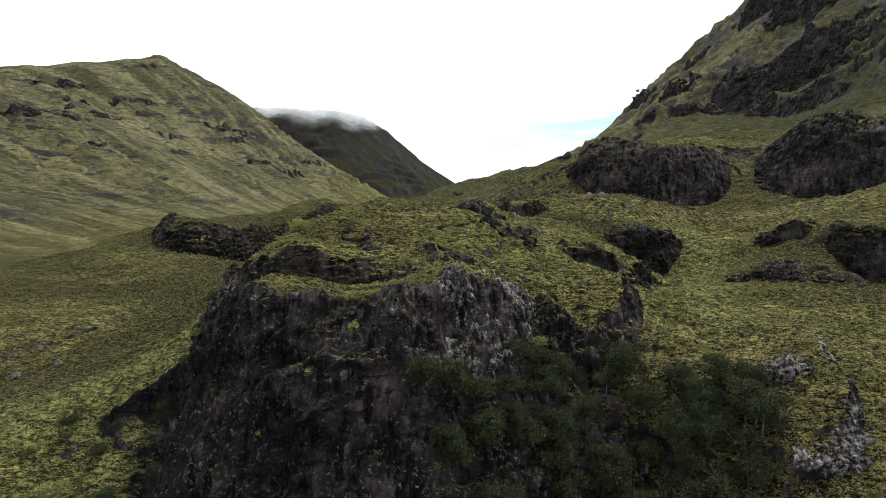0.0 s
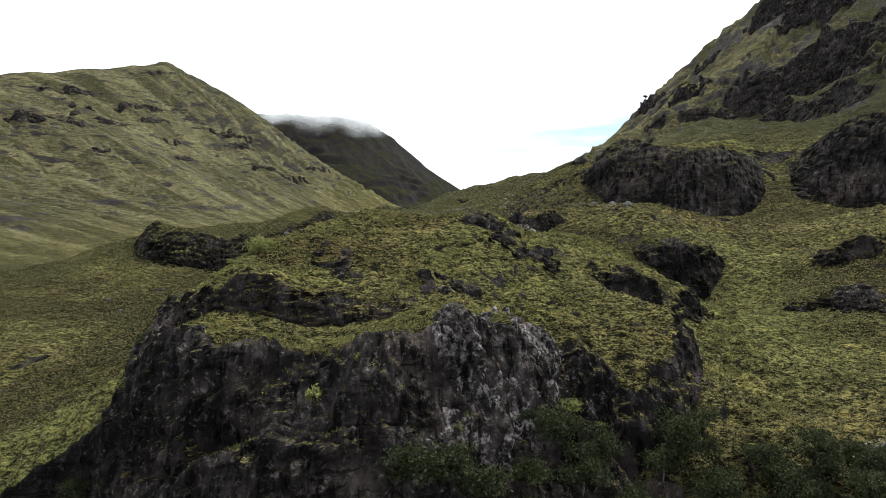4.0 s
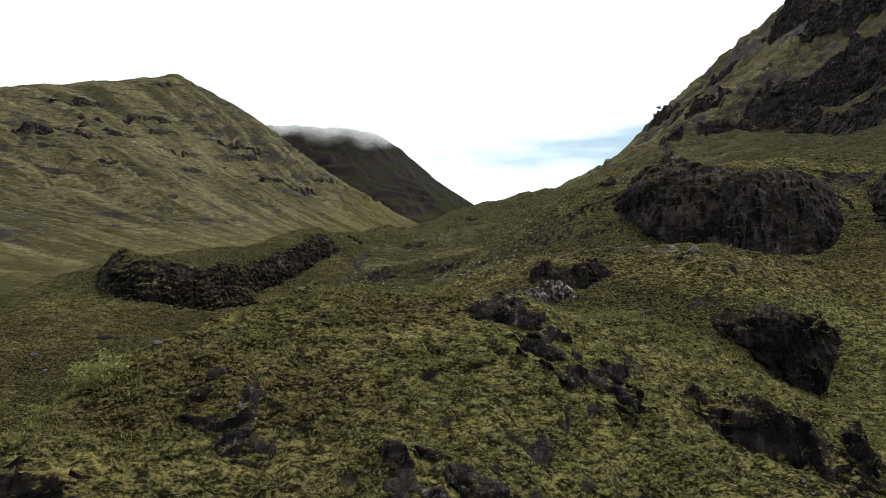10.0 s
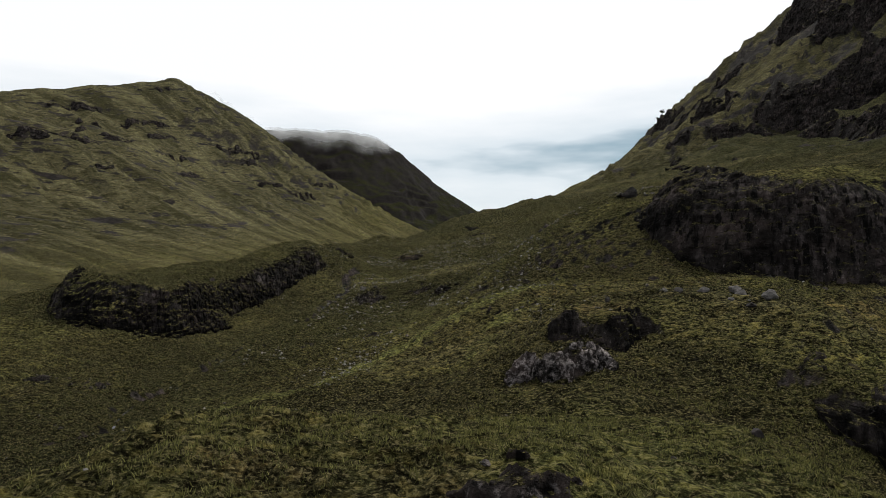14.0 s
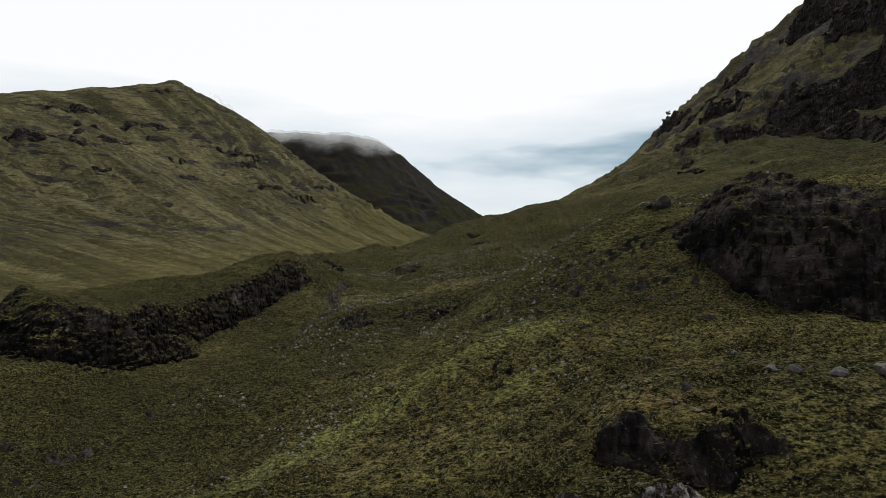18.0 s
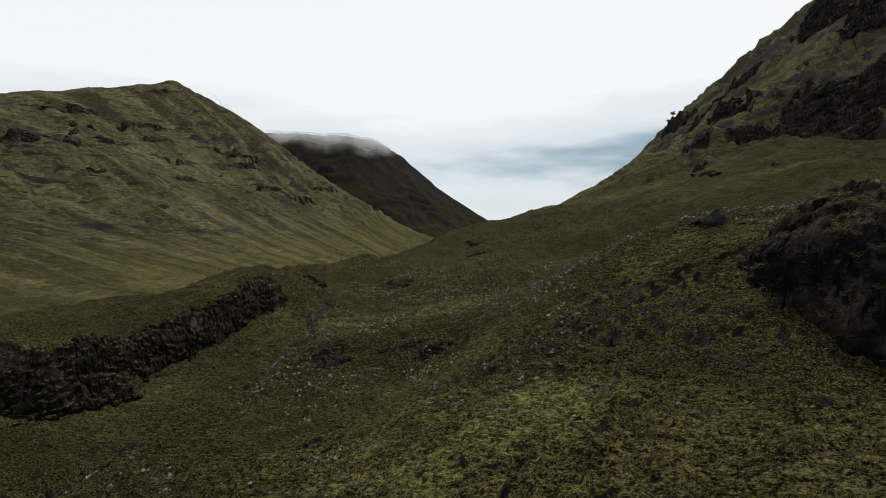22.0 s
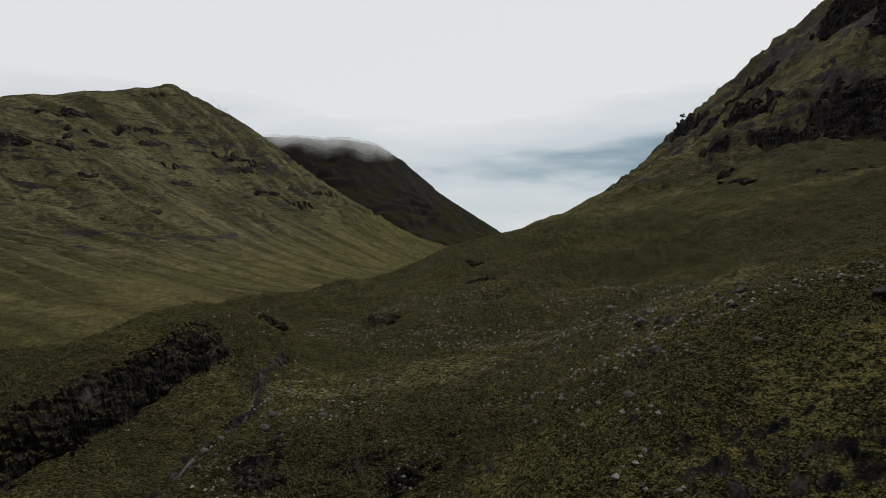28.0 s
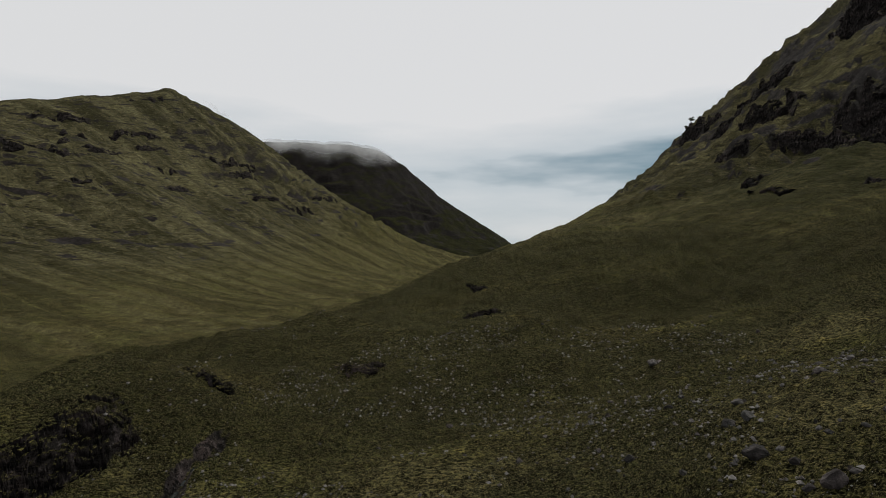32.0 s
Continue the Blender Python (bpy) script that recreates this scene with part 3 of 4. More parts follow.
STREAM = [(-43.5, 331), (-44.5, 321), (-43.3, 312), (-43.5, 303), (-45.8, 292), (-45.6, 278), (-49, 268.5), (-51, 259), (-56, 250), (-60, 238), (-62, 215), (-67, 195), (-64.5, 178), (-72, 155), (-84, 140), (-100, 128)]


def off_line(x, y, pts):
    """Distance from a line of points."""
    d = np.full(np.shape(x), 1e9)
    for (ax, ay), (bx, by) in zip(pts, pts[1:]):
        ux, uy = bx - ax, by - ay
        t = np.clip(((x - ax) * ux + (y - ay) * uy) / (ux * ux + uy * uy), 0, 1)
        d = np.minimum(d, np.hypot(x - ax - t * ux, y - ay - t * uy))
    return d


def terraces(h, x, y, rise, wander, seed):
    """Steps along the contour: small treads and banks."""
    p = h / rise + 1.3 * fbm(x / wander, y / wander, 3, seed)
    f = p - np.floor(p)
    return rise * (smooth(0.15, 0.75, f) - f)


DARK = "dark jointed rock crag topped with turf"
CRAGS = []  # each: the line of the cliff from left to right as one faces it, and its rise


def cliff(label, path, rise, mat="crag", **more):
    CRAGS.append(dict(label=label, path=path, rise=rise, mat=mat, **more))


MOUNTAIN_CRAGS = [(300, 470, 90, 30), (330, 520, 110, 34), (345, 600, 120, 36), (385, 700, 150, 44), (400, 560, 120, 40), (420, 640, 120, 40), (470, 760, 140, 44), (330, 760, 90, 20), (365, 900, 110, 26), (400, 1080, 120, 30), (430, 1250, 120, 34), (446, 1340, 110, 32), (480, 1120, 130, 40), (262, 600, 50, 8), (230, 500, 50, 8), (290, 820, 60, 10), (500, 930, 160, 44), (215, 640, 50, 7), (190, 560, 50, 6), (520, 620, 160, 44)]
cliff("tall dark cliff of the knoll with pinkish streaks", [(-35, 77), (-32, 69), (-26.5, 61.5), (-14, 57), (0, 56.5), (12, 60), (24, 66)], 13, share=0.18, reach=6, bare=1)
cliff("dark stepped rock between two ledges", [(-33.5, 76), (-29.5, 68), (-22, 61.5), (-10, 60), (1, 61.5), (11, 65.5), (19, 70)], 5.5, share=0.72, reach=3.5, bare=1)
cliff("broken dark rock wall below the knoll's grassy top", [(-33.5, 86), (-32, 78), (-28, 70), (-18, 65.5), (-8, 63.5), (2, 66.5), (11, 71), (18, 74)], 8.0, share=0.45, reach=4.5, bare=1)
cliff("curved dark ledge of jointed rock across the turf", [(-31, 80), (-26, 76.5), (-17, 75.5), (-9, 75), (-1, 77)], 2.7, reach=4)
cliff("pale grey lichen-covered slab in the turf", [(-1, 66.6), (2.5, 67.6), (6, 69.4), (8.6, 72.4), (9.6, 76.5)], 4.2, "pale", reach=3.2, lean=2.4)
cliff("dark cleft wall dropping into the grassy gully", [(16, 69), (21, 72), (25.5, 77), (28, 84), (28, 90)], 4.2, reach=4)
cliff("low dark rock step along a grassy shoulder", [(18.5, 94), (22, 92), (27, 91.8), (32, 94), (37, 99.5)], 3.0, reach=4)
cliff("squat dark rock crag on the grassy slope", [(36, 131), (39, 126), (44, 124), (49, 125), (54, 131)], 6.0, reach=6)
cliff("great dark rock dome with hanging water streaks", [(55, 216), (53, 206), (60, 195), (73, 188.5), (86, 190), (94, 199), (97, 212)], 18, share=0.8, reach=15, size=1.3, bow=3.2, fall=1.6, dome=1)
cliff("broad dark crag in two steps above the gully", [(117, 208), (114, 195), (117, 182), (122, 171), (140, 172), (155, 186)], 22, share=0.62, reach=15, size=1.6, bow=2.0, dome=1)
cliff("long black overhung cliff at the edge of the glen", [(-133, 266), (-120, 252), (-102, 249), (-86, 257), (-76, 272)], 12.5, share=0.85, reach=13, size=1.3, dome=1, turfy=1)
cliff("low dark rock step under hanging turf", [(-86, 258), (-83, 272), (-79, 288), (-72, 303), (-64, 316), (-57, 328)], 9.0, share=0.6, reach=10, size=1.2, dome=1, turfy=1)
cliff("split grey block with rounded shoulders", [(8.5, 136.5), (11, 133), (15, 132), (18.5, 134.5)], 3.0, "pale", reach=2.5, share=0.6)
cliff("dark rock face under a turf lip", [(12.5, 140.5), (16, 138), (20, 137), (24.5, 139.5)], 3.6, reach=3, share=0.6)
cliff("low dark outcrop breaking through the turf", [(0.5, 97.5), (4.5, 95.5), (9, 95)], 1.7, reach=2)
cliff("low dark outcrop breaking through the turf", [(6.5, 93.5), (10.5, 91.5), (15.5, 91.5)], 1.5, reach=2)
cliff("low dark outcrop breaking through the turf", [(-15, 84.5), (-12, 83), (-8, 83.5)], 1.2, reach=2)
cliff("dark hollow under a lip of turf", [(-4, 81), (0, 79.8), (4.5, 80.5)], 1.1, reach=2)
cliff("small rounded rock knoll above the gully", [(66, 122), (69, 117), (73, 116), (77, 120)], 4.0, reach=4)
cliff("rounded dark crag with a turf cap", [(76, 114), (78, 105), (86, 101), (96, 104)], 8.0, reach=7)
cliff("thin rock ledge across the grassy gully", [(54, 113), (62, 105.5), (70, 102.5), (78, 101)], 2.0, reach=3)
cliff("pinkish grey rock rib in the grass", [(35.5, 69.5), (37.5, 66.5), (41, 66), (44, 68.5)], 2.4, "pale", reach=2.5, share=0.6)
cliff("long rock rib running down the grassy slope", [(34.5, 57), (39, 56.5), (43.5, 58), (46, 63), (47, 69), (50, 77)], 2.4, "pale", reach=3)
cliff("small dark outcrop under the pass", [(4, 430), (12, 422), (22, 423)], 4.0, reach=5)
cliff("small dark outcrop above the stream", [(-30, 268), (-26, 264), (-21, 264)], 2.0, reach=3)
cliff("dark peat bank above the valley floor", [(-98, 205), (-86, 196), (-74, 196)], 1.6, reach=3)
cliff("dark slit in the turf of the gully", [(66, 168), (72, 165), (79, 166)], 1.5, reach=2)
for peat in ([(-34, 272), (-29.6, 269), (-24, 270)], [(-15, 268), (-11, 265.5), (-6, 267)], [(-5, 258), (-2, 255), (3, 256.5)], [(-23, 225), (-19, 222), (-15, 223)]):
    cliff("dark peat bank cut into the grassy slope", peat, 1.7, reach=3)
for bank in ([(-62, 356), (-55, 350), (-47, 351)], [(-33, 388), (-25, 381), (-15, 382)], [(8, 482), (15, 474), (24, 475)]):
    cliff("dark broken bank of peat and rock below the pass", bank, 3.0, reach=5)


# broken rock bands on the mountain across the glen
BANDS = [(-1704, 2598, 150, 26), (-1350, 1967, 120, 24), (-1286, 2008, 90, 20), (-1356, 2312, 110, 22), (-1426, 2674, 150, 26), (-1330, 2640, 90, 20), (-1066, 2331, 100, 18), (-1098, 2953, 170, 26), (-1030, 2900, 120, 22), (-894, 2823, 120, 20), (-777, 2914, 130, 24), (-713, 3195, 120, 20), (-1362, 1858, 80, 20), (-1098, 1860, 60, 14), (-1600, 3050, 120, 24), (-1560, 2450, 90, 20), (-1480, 2250, 80, 18), (-1200, 2500, 80, 16)]


def contour(x, y, w):
    """A line of about w metres along the slope's contour through a place."""
    sides = []
    for way in (-1, 1):
        p, q = [], (x, y)
        for _ in range(5):
            a = np.array([q[0] + 6, q[0] - 6, q[0], q[0]]), np.array([q[1], q[1], q[1] + 6, q[1] - 6])
            h = swells(*a)
            gx, gy = h[0] - h[1], h[2] - h[3]
            s = math.hypot(gx, gy)
            q = (q[0] + way * gy / s * w / 10, q[1] - way * gx / s * w / 10)
            p.append(q)
        sides.append(p)
    return sides[0][::-1] + [(x, y)] + sides[1]


for x, y, w, up in MOUNTAIN_CRAGS:
    cliff("high broken rock face on the mountain flank", contour(x, y, w), up, size=2.4 + 0.03 * up, step=1.1, reach=0.7 * up, share=0.45)
for x, y, w, up in BANDS:
    cliff("grey broken rock band across the mountainside", contour(x, y, 1.5 * w), 1.2 * up, size=6.0, step=3.0, reach=up, share=0.45, lean=1.3)


def chaikin(path, times=2):
    """The same line with its corners rounded off."""
    p = [tuple(map(float, q)) for q in path]
    for _ in range(times):
        q = [p[0]]
        for (ax, ay), (bx, by) in zip(p, p[1:]):
            q += [(0.75 * ax + 0.25 * bx, 0.75 * ay + 0.25 * by), (0.25 * ax + 0.75 * bx, 0.25 * ay + 0.75 * by)]
        p = q + [p[-1]]
    return p


def spread(c):
    """How far a cliff leans back from its foot to its lip."""
    return c.get("lean", 1.0) * (0.75 if c.get("dome") else 0.42 if c["rise"] > 2.2 else 1.1) * c["rise"] + 0.5


def cliff_step(x, y, c):
    """What a cliff does to the ground: raised behind its line, lowered before it, steepest at the foot."""
    path, rise, share, width = c["path"], c["rise"], c.get("share", 0.5), spread(c)
    reach, bow = c.get("reach", 0.9 * rise + 2.0), c.get("bow", 3.0)
    fall = c.get("fall", bow)
    pts = chaikin(path)
    px, py = [p[0] for p in pts], [p[1] for p in pts]
    far = 4 * reach + width
    k = (x > min(px) - far) & (x < max(px) + far) & (y > min(py) - far) & (y < max(py) + far)
    out = np.zeros_like(x)
    if not k.any():
        return out
    u, v = x[k], y[k]
    best, side, pos = np.full(u.shape, 1e9), np.zeros(u.shape), np.zeros(u.shape)
    n = len(pts) - 1
    for i in range(n):
        (ax, ay), (bx, by) = pts[i], pts[i + 1]
        ex, ey = bx - ax, by - ay
        raw = ((u - ax) * ex + (v - ay) * ey) / (ex * ex + ey * ey)
        t = np.clip(raw, 0, 1)
        dx, dy = u - ax - t * ex, v - ay - t * ey
        d = np.hypot(dx, dy)
        b = d < best
        best = np.where(b, d, best)
        q = math.hypot(ex, ey)
        side = np.where(b, (dx * ey - dy * ex) / q, side)
        pos = np.where(b, (i + t) / n, pos)
    ends = (1 - np.abs(2 * pos - 1) ** np.where(pos < 0.5, bow, fall)) * np.exp(-np.maximum(0, best - np.abs(side)) / (0.3 * reach))
    ends = ends * (0.95 if c.get("dome") else 0.78) + ends * (0.1 if c.get("dome") else 0.42) * noise2(pos * len(pts) / 3.0 + path[0][0], pos * 0 + path[0][1], 303)
    side = side + 0.22 * width * noise2(u / (1.4 * width), v / (1.4 * width), 301)
    q = np.clip(0.45 - side / width, 0, 1)
    s = 1 - (1 - q) ** (2.1 if c.get("dome") else 1.6)
    up = share * np.exp(np.minimum(side + 0.55 * width, 0) / reach)
    down = (1 - share) * np.exp(-np.maximum(side - 0.45 * width, 0) / reach)
    out[k] = rise * ends * (s * up - (1 - s) * down)
    return out


def on(w, f, x, y):
    """f where the weight w is felt, times w."""
    out = np.zeros_like(x)
    k = w > 0.003
    if k.any():
        out[k] = w[k] * f(x[k], y[k])
    return out


def land(x, y):
    """Height of the ground."""
    x, y = np.atleast_1d(np.asarray(x, float)), np.atleast_1d(np.asarray(y, float))
    h = swells(x, y)
    for c in CRAGS:
        h = h + cliff_step(x, y, c)
    h = h - 2.2 * np.exp(-((x + 22) ** 2 + (y - 88) ** 2) / 110.0)
    r = np.hypot(x, y - 180)
    far = smooth(260, 1100, r)
    near = 1 - smooth(200, 520, r)

    def hummocks(x, y):
        wx, wy = x + 3.0 * fbm(x / 14, y / 14, 2, 5), y + 3.0 * fbm(x / 14, y / 14, 2, 9)
        return 0.75 * fbm(wx / 12, wy / 12, 4, 21)

    def tussocks(x, y):
        rough = 0.65 + 0.45 * fbm(x / 30, y / 30, 2, 3)
        a = 0.26 * fbm(x / 2.4, y / 2.4, 2, 31) + 0.44 * (1 - 2 * np.abs(noise2(x / 1.9, y / 1.2, 37))) + 0.22 * noise2(x / 0.95, y / 0.75, 39)
        return 1.3 * np.clip(rough, 0.15, 1.2) * a

    h = h + on(1 - far, hummocks, x, y) + on(near, tussocks, x, y)
    k = near > 0.003
    h[k] += 0.9 * near[k] * (0.55 + 0.5 * noise2(x[k] / 22, y[k] / 22, 55)) * terraces(h[k], x[k], y[k], 0.95, 9.0, 51)
    d = off_line(x + 1.5 * noise2(x / 7, y / 7, 61), y + 1.5 * noise2(x / 6, y / 6, 62), STREAM)
    h = h - 1.5 * np.exp(-(d / 1.6) ** 2) - 1.2 * np.exp(-(d / 5.0) ** 2)
    h = h + on(smooth(120, 200, r) * smooth(900, 500, r), lambda x, y: 1.5 * fbm(x / 20, y / 20, 4, 45) + 1.1 * (0.4 - np.abs(fbm(x / 9, y / 9, 2, 46))), x, y)
    # far slopes: gullies down the fall line, and broken rock bands
    left = smooth(-200, -500, x) * far
    right = smooth(80, 240, x) * smooth(200, 420, y) * smooth(2400, 1800, y)

    def gullies(x, y):
        g = y + 0.35 * x
        a = np.abs(fbm(x / 700 + 0.3 * noise2(x / 200, y / 200, 71), g / 85, 4, 72))
        return 80.0 * (np.minimum(a, 0.5) - 0.25) + 6.0 * fbm(x / 90, g / 60, 4, 73)

    h = h + on(left * (0.2 + 0.8 * smooth(50, 240, h)), gullies, x, y)
    k = left > 0.003
    h[k] += left[k] * smooth(60, 300, h[k]) * np.clip(0.3 + 1.3 * fbm(x[k] / 260, y[k] / 260, 2, 77), 0, 1.0) * terraces(h[k], x[k], y[k], 30.0, 300.0, 75)
    h = h + on(far * (1 - left), lambda x, y: 12 * (0.45 - np.abs(fbm(x / 170, y / 170, 4, 41))) + 5 * fbm(x / 45, y / 45, 3, 43), x, y)
    k = right > 0.003
    craggy = right[k] * smooth(0.0, 0.5, fbm(x[k] / 110, y[k] / 110, 3, 81) + smooth(120, 230, h[k]) * 0.7 - 0.45)
    h[k] += craggy * (1.3 * terraces(h[k], x[k], y[k], 22.0, 55.0, 83) + 5.0 * fbm(x[k] / 30, y[k] / 30, 4, 85)) + right[k] * (1 - craggy) * (1.5 * fbm(x[k] / 16, y[k] / 16, 4, 87) + 0.6 * terraces(h[k], x[k], y[k], 5.0, 40.0, 88))
    return h


def at(x, y):
    return float(land(x, y)[0])


def axis(lo, hi, a, b, step, grow):
    """Lines from lo to hi, step apart between a and b, then ever wider."""
    mid = list(np.arange(a, b, step))
    up, s = [b], step
    while up[-1] < hi:
        s = s * grow
        up.append(up[-1] + s)
    dn, s, p = [], step, a
    while p > lo:
        s = s * grow
        p -= s
        dn.append(p)
    return np.array(dn[::-1] + mid + up)


def quads(name, co, n, m, mat, smoothed=True):
    """A mesh of m rows of n points."""
    me = bpy.data.meshes.new(name)
    me.vertices.add(n * m)
    me.vertices.foreach_set("co", co.ravel())
    i = (np.arange(m - 1)[:, None] * n + np.arange(n - 1)[None, :]).ravel()
    q = np.stack([i, i + 1, i + n + 1, i + n], -1).ravel()
    me.loops.add(len(q))
    me.loops.foreach_set("vertex_index", q)
    me.polygons.add(len(i))
    me.polygons.foreach_set("loop_start", np.arange(len(i)) * 4)
    me.polygons.foreach_set("use_smooth", np.full(len(i), smoothed))
    me.update(calc_edges=True)
    me.materials.append(mat)
    return me


def triangles(name, co, tri, mat, smoothed=False):
    me = bpy.data.meshes.new(name)
    me.vertices.add(len(co))
    me.vertices.foreach_set("co", np.asarray(co, float).ravel())
    me.loops.add(len(tri) * 3)
    me.loops.foreach_set("vertex_index", np.asarray(tri).ravel())
    me.polygons.add(len(tri))
    me.polygons.foreach_set("loop_start", np.arange(len(tri)) * 3)
    me.polygons.foreach_set("use_smooth", np.full(len(tri), smoothed))
    me.update(calc_edges=True)
    me.materials.append(mat)
    return me


def paint(ob, name, values):
    ob.data.attributes.new(name, "FLOAT", "POINT").data.foreach_set("value", np.asarray(values, np.float32).ravel())


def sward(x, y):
    """Bright grass, painted sun (up to 1); brown heath, bog, painted shade (down to -1)."""
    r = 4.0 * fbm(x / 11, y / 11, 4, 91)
    # strip lightened for sunlight on the ridge's left-facing flank, painted into the grass
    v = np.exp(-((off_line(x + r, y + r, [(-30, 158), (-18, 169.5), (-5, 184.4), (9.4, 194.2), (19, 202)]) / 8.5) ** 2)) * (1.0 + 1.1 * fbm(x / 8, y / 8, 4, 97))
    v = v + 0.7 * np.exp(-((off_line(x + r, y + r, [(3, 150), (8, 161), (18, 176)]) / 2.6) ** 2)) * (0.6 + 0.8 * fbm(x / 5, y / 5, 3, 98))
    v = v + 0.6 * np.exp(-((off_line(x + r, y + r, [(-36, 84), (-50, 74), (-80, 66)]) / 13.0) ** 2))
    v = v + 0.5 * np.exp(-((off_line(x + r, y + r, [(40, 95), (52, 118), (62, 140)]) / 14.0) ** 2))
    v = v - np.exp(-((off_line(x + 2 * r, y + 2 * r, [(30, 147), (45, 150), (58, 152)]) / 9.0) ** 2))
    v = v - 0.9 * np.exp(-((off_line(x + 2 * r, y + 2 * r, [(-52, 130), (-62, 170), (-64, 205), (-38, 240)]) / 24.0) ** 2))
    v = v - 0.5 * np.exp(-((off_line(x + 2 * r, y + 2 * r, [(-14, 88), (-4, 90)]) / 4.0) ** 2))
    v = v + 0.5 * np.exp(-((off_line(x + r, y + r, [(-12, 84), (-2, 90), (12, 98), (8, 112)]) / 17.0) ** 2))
    # heath towards the pass, with cloud shade painted into the same dark tone
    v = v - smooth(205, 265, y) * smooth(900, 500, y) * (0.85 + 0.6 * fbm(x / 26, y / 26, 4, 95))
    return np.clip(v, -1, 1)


def tanned(x, y):
    """Where the tussocks have gone brown and straw-coloured."""
    r = 5.0 * fbm(x / 9, y / 9, 4, 191)
    v = np.exp(-((off_line(x + r, y + r, [(-24, 82), (-12, 86), (-6, 98)]) / 9.0) ** 2))
    v = v + 0.9 * np.exp(-((off_line(x + r, y + r, [(-4, 104), (8, 104), (18, 98)]) / 4.0) ** 2))
    v = v + np.exp(-((off_line(x + r, y + r, [(24, 146), (38, 148), (54, 151)]) / 9.0) ** 2))
    v = v + 0.7 * np.exp(-((off_line(x + r, y + r, [(4, 152), (12, 166), (22, 180)]) / 4.0) ** 2))
    return np.clip(v, 0, 1)


def lines(lo, hi, a, b, step, below, above):
    return np.r_[axis(lo, a, a, a + step / 2, step, below)[:-2], axis(a, hi, a, b, step, above)]


xs = axis(-4200, 3200, -42, 46, 0.36, 1.0122)
ys = lines(-900, 5600, 58, 262, 0.36, 1.05, 1.0122)
ys = np.unique(np.round(ys, 4))
GX, GY = np.meshgrid(xs, ys)
ground = new("ground", quads("ground", np.stack([GX, GY, land(GX, GY)], -1), len(xs), len(ys), HILL))
paint(ground, "sward_tone", sward(GX, GY))
paint(ground, "tan", tanned(GX, GY))
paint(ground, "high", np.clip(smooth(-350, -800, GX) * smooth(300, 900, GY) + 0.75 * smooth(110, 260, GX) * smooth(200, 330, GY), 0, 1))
paint(ground, "stony", np.exp(-((off_line(GX + noise2(GX / 3, GY / 3, 63), GY, STREAM) / 2.4) ** 2)) * (0.45 + 0.6 * noise2(GX / 2.5, GY / 2.5, 64)) + np.exp(-((off_line(GX, GY, [(-30, 67), (-25, 61), (-14, 58.5), (0, 59), (12, 62)]) / 5.0) ** 2)) * 1.5 + 0.8 * np.exp(-((off_line(GX, GY, [(-28, 68), (-16, 63), (0, 64), (8, 68)]) / 3.0) ** 2)) + 0.35 * smooth(215, 320, GX) * smooth(320, 440, GY) * smooth(1500, 1000, GY) * smooth(-0.25, 0.35, fbm(GX / 70, GY / 70, 4, 96)))
tagged(ground, "grassy mountain glen with rough tussocks and bare rock", "ground", kind="structure")


# ---------- helpers for things ----------
def part(name, bm, material, parent, label=""):
    """One mesh under a thing or a part; bm may be a bmesh or a finished mesh."""
    if isinstance(bm, bpy.types.Mesh):
        me = bm
    else:
        me = bpy.data.meshes.new(name)
        bm.to_mesh(me)
        bm.free()
        me.materials.append(material)
    ob = new(name, me)
    ob.parent = parent
    return tagged(ob, label)


# ---------- far mountain, its top lost in cloud ----------
def far_mountain():
    a = np.linspace(-0.36, 0.10, 220)[None, :]  # bearing
    s = np.linspace(0, 1, 150)[:, None]  # from the foot to the crest and over
    crest = np.interp(a, [-0.36, -0.337, -0.255, -0.18, -0.142, -0.093, -0.0385, 0.016, 0.06, 0.10], [840, 845, 852, 849, 820, 701, 494, 339, 230, 110])
    dist = 3300 + 1250 * s
    p = np.clip(s / 0.8, 0, 1)
    h = -20 + (crest + 20) * (0.25 * p + 0.75 * p ** 1.25) - np.maximum(0, s - 0.8) * 1500
    x, y = dist * np.sin(a), dist * np.cos(a)
    h = h + 40 * p * (1 - p) * 4 * (0.4 - np.abs(fbm(a * 6 + 2.5 * s, s * 3.0, 4, 401))) + 8 * fbm(x / 70, y / 70, 4, 405)
    h = h + 3 * p * (1 - p) * np.clip(0.3 + 1.4 * fbm(x / 300, y / 300, 3, 408), 0, 1) * terraces(h, x, y, 90.0, 420.0, 407)
    ob = new("far_mountain", quads("far_mountain", np.stack([x, y, h], -1), 220, 150, FAR_SLOPES))
    paint(ob, "sward_tone", 0 * h - 1.0)
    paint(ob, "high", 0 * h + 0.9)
    tagged(ob, "dark mountain with rock bands under cloud", "mountain", kind="structure")
    # cloud that hangs over its crest
    rows = [(0.60, 0.0, 6), (0.66, 0.12, 8), (0.71, 0.32, 10), (0.75, 0.58, 9), (0.78, 0.75, 7), (0.80, 0.65, 5), (0.80, 0.0, 12)]
    co, thick = [], []
    for q, t, lift in rows:
        i = min(149, int(q * 149))
        for k in range(0, 150, 3):
            taper = smooth(0.0, 0.2, k / 150) * smooth(0.98, 0.7, k / 150)
            co.append((x[i, k] * 0.985, y[i, k] * 0.985, h[i, k] + lift + 6 * float(noise2(np.array([k / 9.0]), np.array([q * 6.0]), 409)[0])))
            thick.append(t * float(taper) - 0.5 * (1 - float(taper)) if t else -0.5)
    cap = new("cloud_cap", quads("cloud_cap", np.array(co), 50, len(rows), CLOUD))
    paint(cap, "thick", thick)
